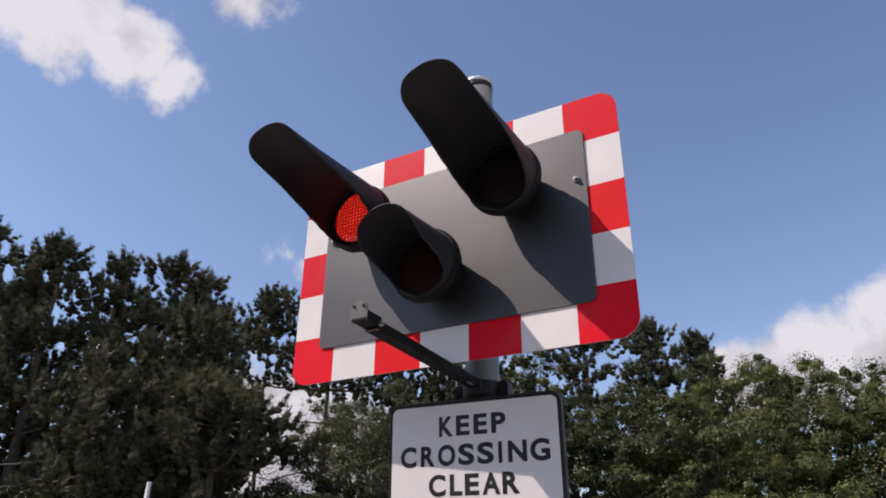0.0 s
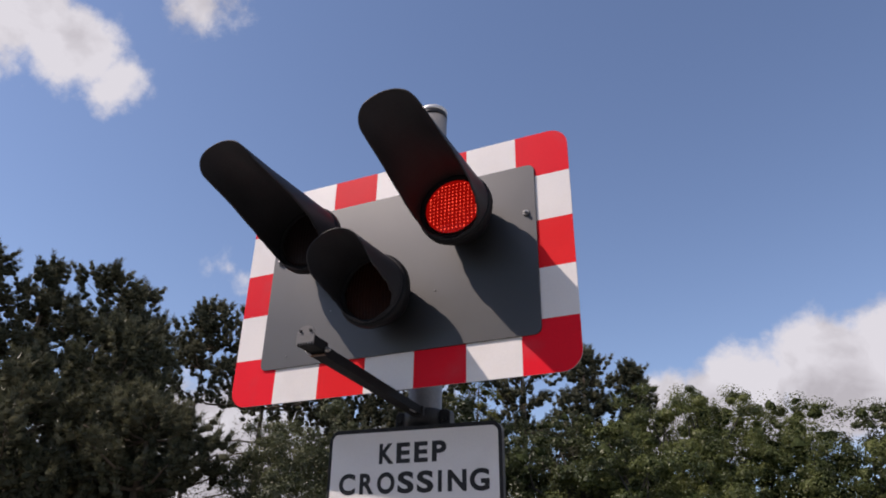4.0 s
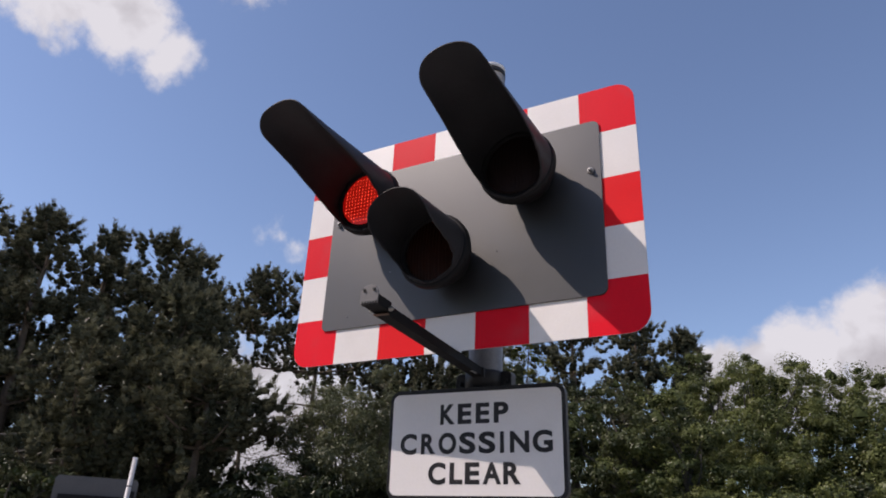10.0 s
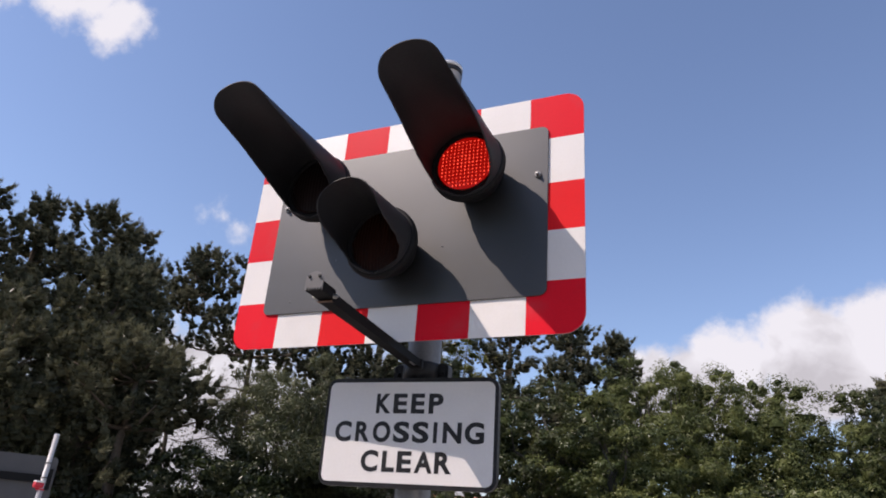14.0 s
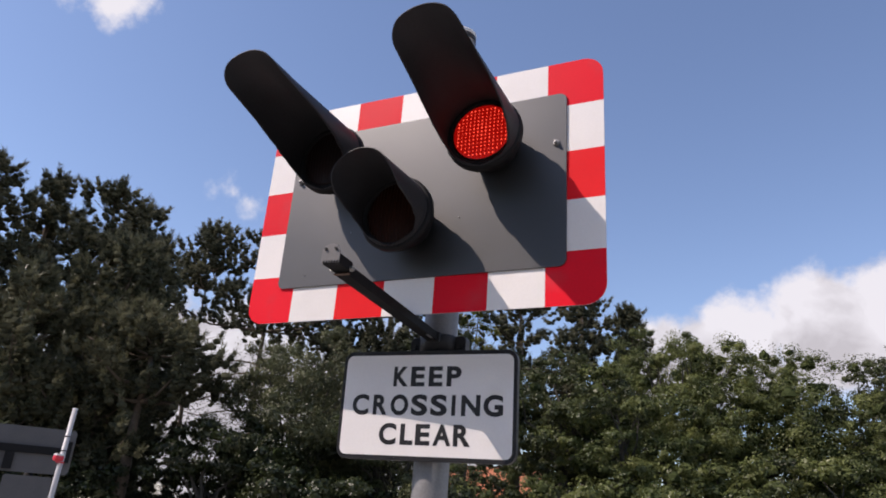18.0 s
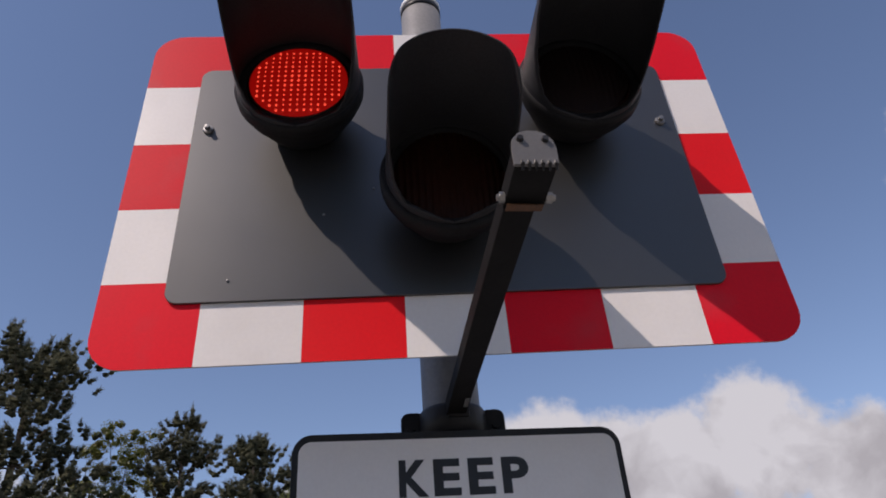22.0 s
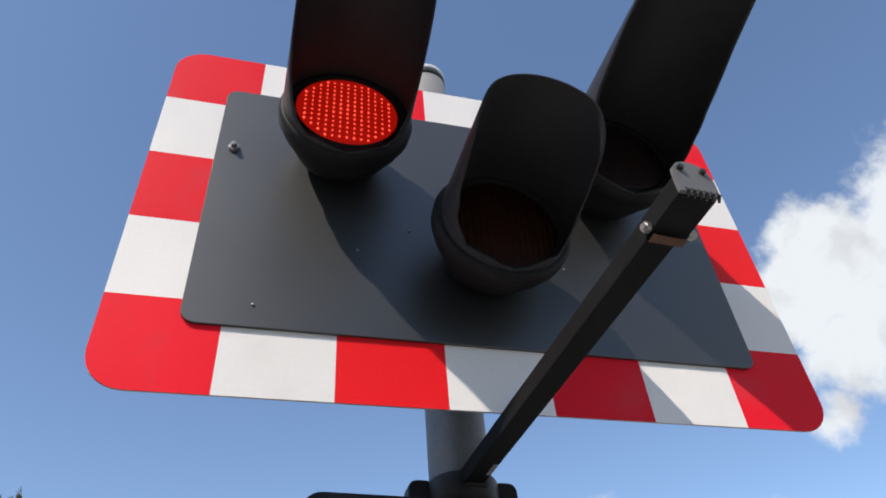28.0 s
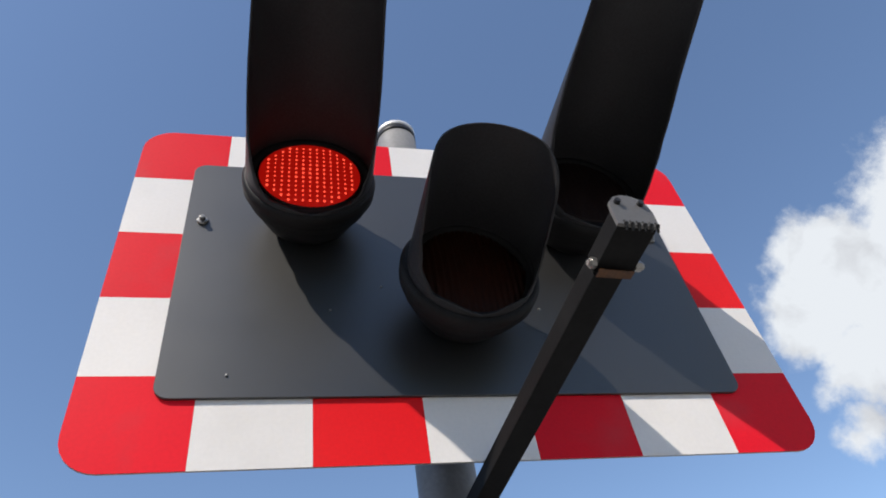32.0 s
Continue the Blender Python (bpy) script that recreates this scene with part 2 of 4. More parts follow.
CAN = material("black_lamp_casing", (0.014, 0.014, 0.015), rough=0.5, vary=0.3, scale=9, fine_scale=150, bump=0.1, dirt=(0.025, 0.025, 0.025), dirt_amount=0.2, dirt_scale=12, specular=0.09)
IRON = material("dark_painted_steel", (0.018, 0.018, 0.020), rough=0.45, vary=0.25, scale=12, fine_scale=160, bump=0.15, dirt=(0.07, 0.07, 0.07), dirt_amount=0.3, dirt_scale=14, specular=0.28)
ARM = material("worn_dark_steel", (0.009, 0.009, 0.0095), rough=0.7, vary=0.25, scale=12, fine_scale=160, bump=0.15, dirt=(0.03, 0.03, 0.03), dirt_amount=0.2, dirt_scale=14, specular=0.1)
END = material("pale_grey_end_plate", (0.125, 0.122, 0.122), rough=0.5, vary=0.1, scale=30, fine_scale=300, specular=0.4)
SCREW = material("weathered_screw", (0.22, 0.22, 0.22), rough=0.45, metal=0.6, vary=0.3, scale=60, fine_scale=300)
ZINC = material("zinc_bolt", (0.34, 0.335, 0.32), rough=0.35, metal=0.9, vary=0.2, scale=60, fine_scale=300)
CAP = material("pale_cap_metal", (0.70, 0.69, 0.68), rough=0.45, metal=0.3, vary=0.16, scale=14, fine_scale=120)
GALV = material("galvanised_steel", (0.185, 0.183, 0.182), rough=0.5, metal=0.1, vary=0.16, scale=14, fine_scale=120, bump=0.06, dirt=(0.15, 0.15, 0.145), dirt_amount=0.4, dirt_scale=4)
RUST = material("rusty_strap", (0.10, 0.045, 0.02), rough=0.55, metal=0.3, vary=0.4, scale=40, fine_scale=200, bump=0.2)
INK = material("black_sign_print", (0.012, 0.012, 0.014), rough=0.4, vary=0.15, scale=10, fine_scale=200)
LIT = glow("lit_red_lens", (1.0, 0.010, 0.005), 0.20)
BEAD = glow("lit_red_bead", (1.0, 0.085, 0.045), 1.1)
LENS_DARK = material("unlit_red_lens", (0.014, 0.008, 0.008), rough=0.45, vary=0.2, scale=30, fine_scale=200, specular=0.12)
AMBER = material("amber_lens", (0.022, 0.006, 0.003), rough=0.45, vary=0.25, scale=30, fine_scale=200, specular=0.1)


# ---- building helpers ----
def mesh_of(name, bm, mats, smooth=False):
    me = bpy.data.meshes.new(name)
    bm.normal_update()
    bm.to_mesh(me)
    bm.free()
    for m in mats if isinstance(mats, (list, tuple)) else [mats]:
        me.materials.append(m)
    if smooth:
        me.polygons.foreach_set("use_smooth", [True] * len(me.polygons))
    return me


def part(name, bm, mats, parent, label="", smooth=False, m=None):
    me = bm if isinstance(bm, bpy.types.Mesh) else mesh_of(name, bm, mats, smooth)
    ob = new(name, me)
    ob.parent = parent
    if m is not None:
        ob.matrix_basis = m
    return tagged(ob, label)


def thing(name, label, category, m=None, group="", kind=""):
    ob = new(name)
    ob.empty_display_size = 0.1
    if m is not None:
        ob.matrix_basis = m
    return tagged(ob, label, category, group, kind)


def box(x0, x1, y0, y1, z0, z1, bevel=0.0, bm=None):
    bm = bm or bmesh.new()
    made = bmesh.ops.create_cube(bm, size=1.0)["verts"]
    bmesh.ops.transform(bm, verts=made, matrix=Matrix.LocRotScale(((x0 + x1) / 2, (y0 + y1) / 2, (z0 + z1) / 2), None, (x1 - x0, y1 - y0, z1 - z0)))
    if bevel:
        edges = list({e for v in made for e in v.link_edges})
        bmesh.ops.bevel(bm, geom=edges, offset=bevel, segments=2, affect="EDGES", profile=0.6)
    return bm


def slab(outline, y0, y1, bm=None, bevel=0.0):
    """A plate with that outline in x and z, from y0 (front) to y1 (back)."""
    bm = bm or bmesh.new()
    front = [bm.verts.new((x, y0, z)) for x, z in outline]
    back = [bm.verts.new((x, y1, z)) for x, z in outline]
    f = bm.faces.new(front)
    bm.faces.new(back[::-1])
    n = len(outline)
    for i in range(n):
        bm.faces.new((front[i], back[i], back[(i + 1) % n], front[(i + 1) % n]))
    bmesh.ops.recalc_face_normals(bm, faces=bm.faces)
    if bevel:
        bmesh.ops.bevel(bm, geom=[e for e in f.edges], offset=bevel, segments=1, affect="EDGES")
    return bm


def rounded(x0, x1, z0, z1, radii, steps=7):
    """A rectangle in x and z with corner radii (lower left, lower right, upper right, upper left)."""
    pts = []
    for (cx, cz, sx, sz, start), r in zip(((x0, z0, 1, 1, 180), (x1, z0, -1, 1, 270), (x1, z1, -1, -1, 0), (x0, z1, 1, -1, 90)), radii):
        if r <= 0:
            pts.append((cx, cz))
            continue
        for i in range(steps + 1):
            a = radians(start + 90 * i / steps)
            pts.append((cx + sx * r + r * math.cos(a), cz + sz * r + r * math.sin(a)))
    return pts


def tube(points, radii, sides=10, bm=None, caps=True):
    """A tapered tube along points."""
    bm = bm or bmesh.new()
    rings = []
    for i, (p, r) in enumerate(zip(points, radii)):
        p = Vector(p)
        way = (Vector(points[min(i + 1, len(points) - 1)]) - Vector(points[max(i - 1, 0)])).normalized()
        side = way.cross(Vector((0.31, 0.17, 0.93)) if abs(way.z) < 0.95 else Vector((1, 0, 0))).normalized()
        up = way.cross(side)
        rings.append([bm.verts.new(p + r * (math.cos(a) * side + math.sin(a) * up)) for a in (2 * math.pi * k / sides for k in range(sides))])
    for a, b in zip(rings, rings[1:]):
        for k in range(sides):
            bm.faces.new((a[k], a[(k + 1) % sides], b[(k + 1) % sides], b[k]))
    if caps:
        bm.faces.new(rings[0][::-1]), bm.faces.new(rings[-1])
    return bm


def lathe(profile, sides=40, bm=None, cap_ends=True):
    """A turned body about the y axis from rows of (y, radius)."""
    bm = bm or bmesh.new()
    rings = [[bm.verts.new((r * math.sin(a), y, r * math.cos(a))) for a in (2 * math.pi * k / sides for k in range(sides))] for y, r in profile]
    for a, b in zip(rings, rings[1:]):
        for k in range(sides):
            bm.faces.new((a[k], a[(k + 1) % sides], b[(k + 1) % sides], b[k]))
    if cap_ends:
        bm.faces.new(rings[0]), bm.faces.new(rings[-1][::-1])
    bmesh.ops.recalc_face_normals(bm, faces=bm.faces)
    return bm


# ---- ground ----
# never in view; made pale and warm to bounce sunlight up into the hoods
GROUND = material("pale_bounce_ground", (0.25, 0.237, 0.217), rough=0.9, vary=0.25, scale=0.6, fine_scale=14, bump=0.6, dirt=(0.17, 0.17, 0.10), dirt_amount=0.7, dirt_scale=0.3)
bm = bmesh.new()
bmesh.ops.create_grid(bm, x_segments=80, y_segments=80, size=1.0)
for v in bm.verts:
    v.co.x, v.co.y = math.copysign(abs(v.co.x) ** 3, v.co.x) * 2500, math.copysign(abs(v.co.y) ** 3, v.co.y) * 2500
    d = math.hypot(v.co.x, v.co.y)
    v.co.z = 0.0 if d < 8 else 0.25 * noise.noise(v.co / 14.0) * min(1, (d - 8) / 20)
tagged(new("ground", mesh_of("ground", bm, GROUND, True)), "unseen pale ground with grassy patches beside the crossing, set to bounce light upwards", "ground", kind="structure")

# ---- the signal: board, lamps, plate and post ----
COL, ROW, BASE = 0.177, 0.1639, 2.2
WIDE, HIGH = 7 * COL, 5 * ROW
EDGE_X, EDGE_Z = 0.1139, 0.1181
POST_Y = 0.262


def signal_board():
    board = thing("signal_board", "red and white chequered metal board with a grey panel", "signal board", pose(0, 0, BASE))
    part("backing_plate", slab(rounded(-WIDE / 2, WIDE / 2, 0, HIGH, (0.062,) * 4), 0.0012, 0.0042), ALU, board, "thin bare aluminium plate")
    for i in range(7):
        for j in range(5):
            if 0 < i < 6 and 0 < j < 4:
                continue
            x0, x1, z0, z1 = -WIDE / 2 + i * COL, -WIDE / 2 + (i + 1) * COL, j * ROW, (j + 1) * ROW
            r = [0.0] * 4
            for k, (ci, cj) in enumerate(((0, 0), (6, 0), (6, 4), (0, 4))):
                if (i, j) == (ci, cj):
                    r[k] = 0.0618
            if i not in (0, 6):
                z0, z1 = (z0, EDGE_Z + 0.02) if j == 0 else (HIGH - EDGE_Z - 0.02, z1)
            if j not in (0, 4):
                x0, x1 = (x0, -WIDE / 2 + EDGE_X + 0.02) if i == 0 else (WIDE / 2 - EDGE_X - 0.02, x1)
            red = (i + j) % 2 == 0
            part("sheeting_square", slab(rounded(x0 + 0.0002, x1 - 0.0002, z0 + 0.0002, z1 - 0.0002, r), 0, 0.001), (RED_NEW if (i, j) in ((2, 0), (6, 2)) else RED) if red else WHITE, board, "red reflective square" if red else "white reflective square")
    panel = rounded(-WIDE / 2 + EDGE_X, WIDE / 2 - EDGE_X, EDGE_Z, HIGH - EDGE_Z, (0.024,) * 4)
    part("grey_panel", slab(panel, -0.006, -0.0004, bevel=0.0008), PANEL, board, "satin grey steel panel with rounded corners")
    screw = bmesh.new()
    lathe([(-0.020, 0.003), (-0.0195, 0.0052), (-0.012, 0.0056), (-0.0115, 0.0095), (-0.009, 0.011), (-0.006, 0.011)], 14, screw)
    me = mesh_of("screw", screw, SCREW, False)
    for x in (-0.474, 0.474):
        part("screw", me, None, board, "zinc screw with washer", m=pose(x, 0, 0.523))
    rivet = mesh_of("rivet", lathe([(-0.0085, 0.001), (-0.008, 0.0022), (-0.006, 0.0028)], 10), SCREW)
    for x, z in ((-0.39, 0.667), (-0.14, 0.36), (-0.40, 0.16), (0.16, 0.31), (-0.235, 0.30)):
        part("rivet", rivet, None, board, m=pose(x, 0, z, ry=x * 900))
    for z in (0.22, 0.62):
        part("channel_rail", box(-0.52, 0.52, 0.0046, 0.034, z - 0.02, z + 0.02, 0.003), ALU, board, "aluminium channel behind the board")
    for z in (0.22, 0.62):
        part("stand_off_bracket", box(-0.045, 0.045, 0.0344, POST_Y - 0.05, z - 0.025, z + 0.025, 0.004), IRON, board, "black steel bracket to the post")
    return board


def hood_mesh(length, keys, radius, corner=0.055, taper=0.07, lip=0.003):
    """A long lamp hood: a full ring at the lens, cut away below towards its front, with rounded front corners."""
    rows, cols = 46, 36

    def reach(s):
        for (a, fa), (b, fb) in zip(keys, keys[1:]):
            if s <= b:
                k = (s - a) / (b - a)
                k = k * k * (3 - 2 * k) if b < 0.2 else k
                half = fa + (fb - fa) * k
                break
        end = length - s
        if end < corner:
            half *= 0.52 + 0.48 * math.sqrt(max(0.0, 1 - (1 - end / corner) ** 2))
        return radians(half)

    bm = bmesh.new()
    grids = []
    for wall in (0.0, lip):
        grid = []
        for i in range(rows + 1):
            u = (i - 12) / (rows - 12)
            s = 0.004 * i if i < 12 else 0.048 + (length - 0.048) * (u if u < 0.7 else 0.7 + (1 - (1 - (u - 0.7) / 0.3) ** 2) * 0.3)
            h = reach(s)
            r = radius * (1 - taper * min(1.0, s / 0.32)) - wall
            grid.append([bm.verts.new((r * math.sin(a), -s, r * math.cos(a))) for a in (h * (2 * k / cols - 1) for k in range(cols + 1))])
        grids.append(grid)
    outer, inner = grids
    for g, flip in ((outer, 1), (inner, -1)):
        for i in range(rows):
            for k in range(cols):
                bm.faces.new((g[i][k], g[i][k + 1], g[i + 1][k + 1], g[i + 1][k])[::flip])
    for i in range(rows):
        for k in (0, cols):
            bm.faces.new((outer[i][k], outer[i + 1][k], inner[i + 1][k], inner[i][k]))
    for k in range(cols):
        for i in (0, rows):
            bm.faces.new((outer[i][k], outer[i][k + 1], inner[i][k + 1], inner[i][k]))
    bmesh.ops.recalc_face_normals(bm, faces=bm.faces)
    return bm


# how far round the hood reaches from its top, in degrees, at distances from the lens
LONG_CUT = ((0.0, 180), (0.006, 180), (0.012, 142), (0.03, 128), (0.06, 117), (0.10, 107), (0.16, 96), (0.26, 82), (0.5, 60))
SHORT_CUT = ((0.0, 180), (0.010, 180), (0.017, 132), (0.05, 114), (0.10, 104), (0.16, 96), (0.3, 84))
CASING = [(0.120, 0.045), (0.119, 0.062), (0.100, 0.082), (0.075, 0.096), (0.056, 0.103), (0.050, 0.105), (0.047, 0.1125), (0.030, 0.115), (0.026, 0.117), (0.024, 0.1225), (0.004, 0.1235), (0.0, 0.1215), (-0.004, 0.118), (-0.004, 0.101), (0.006, 0.099)]
LENS_R = 0.0975


def ribbed_disc(radius, y, depth, ribs, bm=None):
    """A lens face with upright ribs, facing -y."""
    bm = bm or bmesh.new()
    n = ribs * 4
    rows = []
    for i in range(n + 1):
        x = -radius + 2 * radius * i / n
        h = math.sqrt(max(radius * radius - x * x, 1e-8))
        d = y - depth * (0.5 + 0.5 * math.cos(2 * math.pi * i / 4)) - 0.008 * (1 - (x / radius) ** 2)
        rows.append([bm.verts.new((x, d + 0.008 * (k / 4 - 1) ** 2, h * (k / 4 - 1))) for k in range(9)])
    for a, b in zip(rows, rows[1:]):
        for k in range(8):
            bm.faces.new((a[k], b[k], b[k + 1], a[k + 1]))
    return bm


def signal_lamp(name, label, x, z, hood_length, lamp_kind, tilt=0.0, turn=0.0):
    lamp = thing(name, label, "signal lamp", pose(x, -0.126, BASE + z, -tilt, 0, turn), group="signal lamps on the board" if lamp_kind == "red" else "")
    part("casing", lathe(CASING, 48, cap_ends=False), CAN, lamp, "round black lamp casing with a raised rim", True)
    part("hood", hood_mesh(hood_length, *((LONG_CUT, 0.1175) if lamp_kind == "red" else (SHORT_CUT, 0.1125, 0.075, 0.11))), BLACK, lamp, "long matt black hood, cut away underneath", True)
    if lamp_kind == "amber":
        part("amber_lens", ribbed_disc(LENS_R + 0.002, 0.004, 0.004, 17), AMBER, lamp, "unlit amber lens with upright ribs", True)
        return lamp, None
    unit = part("lens_disc", lathe([(-0.004, LENS_R - 0.004), (-0.001, LENS_R), (0.001, LENS_R), (0.004, LENS_R - 0.004)], 48), [LENS_DARK], lamp, "red lamp disc with one glowing face")
    part("glowing_face", lathe([(-0.0075, 0.04), (-0.0068, 0.07), (-0.0044, LENS_R - 0.004)], 48), LIT, unit, "lit red face")
    part("dark_face", ribbed_disc(LENS_R - 0.005, -0.0046, 0.0015, 15), LENS_DARK, unit, "unlit dark red ribbed face", True, pose(0, 0, 0, 0, 0, 180))
    beads = bmesh.new()
    pitch = 2 * LENS_R / 15.2
    for i in range(-7, 8):
        for k in range(-7, 8):
            bx, bz = i * pitch, k * pitch
            r = math.hypot(bx, bz)
            if r < LENS_R - 0.008:
                y = -0.0075 + 0.0028 * (r / LENS_R) ** 2
                s = 0.0025 + 0.0008 * random.random()
                tip = beads.verts.new((bx, y - 0.0022, bz))
                ring = [beads.verts.new((bx + s * math.cos(a), y, bz + 1.35 * s * math.sin(a))) for a in (0.3, 1.57, 2.83, 4.1, 5.3)]
                for q in range(5):
                    beads.faces.new((ring[q], ring[(q + 1) % 5], tip))
    tagged(part("bead_field", beads, BEAD, unit, "rows of bright points"), kind="stuff")
    return lamp, unit


def letter(char, x0, x1, z0, z1, y):
    """One heavy capital fitted between x0 and x1 and between z0 and z1."""
    curve = bpy.data.curves.new("letter", "FONT")
    curve.body, curve.size, curve.offset, curve.resolution_u = char, 1.0, 0.036, 6
    tmp = new("letter", curve)
    me = bpy.data.meshes.new_from_object(tmp.evaluated_get(bpy.context.evaluated_depsgraph_get()))
    bpy.data.objects.remove(tmp)
    co = np.empty(len(me.vertices) * 3)
    me.vertices.foreach_get("co", co)
    co = co.reshape(-1, 3)
    flat = np.full_like(co, y)
    flat[:, 0] = x0 + (co[:, 0] - co[:, 0].min()) / (co[:, 0].max() - co[:, 0].min()) * (x1 - x0)
    flat[:, 2] = z0 + (co[:, 1] - co[:, 1].min()) / (co[:, 1].max() - co[:, 1].min()) * (z1 - z0)
    me.vertices.foreach_set("co", flat.ravel())
    me.materials.clear()
    me.materials.append(INK)
    return me


def lettering(word, edges, z0, z1, parent, y):
    """A word in heavy capitals: the left edge and width of each letter, in millimetres."""
    for char, (left, wide) in zip(word, edges):
        lap = 0.0012 if char in "COSG" else 0.0
        part("letter", letter(char, left / 1000, (left + wide) / 1000, z0 - lap, z1 + lap, y), None, parent, "black capital " + char)


def plate_sign():
    # turned a little on the post and leaning slightly
    sign = thing("plate_sign", "white rectangular sign with black border reading KEEP CROSSING CLEAR", "sign", pose(0.004, 0.172, BASE - 0.2445, 1.8, 0, 3.8))
    part("black_border", slab(rounded(-0.300, 0.300, -0.172, 0.172, (0.035,) * 4), 0, 0.003, bevel=0.0008), IRON, sign, "black border and edge")
    part("white_face", slab(rounded(-0.2885, 0.2885, -0.1585, 0.1585, (0.022,) * 4), -0.0012, -0.0002), PLATE, sign, "white reflective face")
    rim = bmesh.new()
    outer, inner = rounded(-0.300, 0.300, -0.172, 0.172, (0.035,) * 4), rounded(-0.296, 0.296, -0.168, 0.168, (0.032,) * 4)
    n = len(outer)
    for a in range(n):
        b = (a + 1) % n
        quad = [rim.verts.new((p[0], y, p[1])) for p, y in ((outer[a], 0.0032), (outer[b], 0.0032), (outer[b], 0.026), (outer[a], 0.026))]
        rim.faces.new(quad)
        quad = [rim.verts.new((p[0], y, p[1])) for p, y in ((inner[a], 0.0032), (inner[b], 0.0032), (inner[b], 0.026), (inner[a], 0.026))]
        rim.faces.new(quad[::-1])
        quad = [rim.verts.new((p[0], 0.026, p[1])) for p in (outer[a], outer[b], inner[b], inner[a])]
        rim.faces.new(quad)
    part("folded_rim", rim, IRON, sign, "black folded rim of the plate")
    keep = ((-114, 52), (-53, 48), (9, 47), (70, 49))
    crossing = ((-255, 59), (-180, 51), (-118, 62), (-46, 56), (20, 56), (91, 13), (123, 62), (195, 63))
    clear = ((-151, 60), (-77, 44), (-25, 49), (34, 60), (101, 56))
    for word, edges, z0, z1 in (("KEEP", keep, 0.057, 0.121), ("CROSSING", crossing, -0.0335, 0.0305), ("CLEAR", clear, -0.1248, -0.0602)):
        lettering(word, edges, z0, z1, sign, -0.0018)
    for z in (0.09, -0.09):
        part("rear_rail", box(-0.24, 0.24, 0.0034, 0.022, z - 0.016, z + 0.016, 0.002), ALU, sign, "aluminium rail behind the plate")
    return sign


def post():
    p = thing("signal_post", "grey galvanised round steel post in the ground, with a flat cap", "post", pose(0, POST_Y, 0))
    top = BASE + 1.235
    bm = bmesh.new()
    tube([(0, 0, -0.3), (0, 0, top)], [0.0575, 0.0575], 36, bm)
    part("tube", bm, GALV, p, "", True)
    bm = bmesh.new()
    tube([(0, 0, top - 0.022), (0, 0, top + 0.001)], [0.0588, 0.0588], 36, bm)
    part("dark_band", bm, IRON, p, "dark seam under the cap", True)
    bm = bmesh.new()
    tube([(0, 0, top + 0.0015), (0, 0, top + 0.018), (0, 0, top + 0.023)], [0.0592, 0.0592, 0.052], 36, bm)
    part("cap", bm, CAP, p, "pale flat cap", True)
    return p


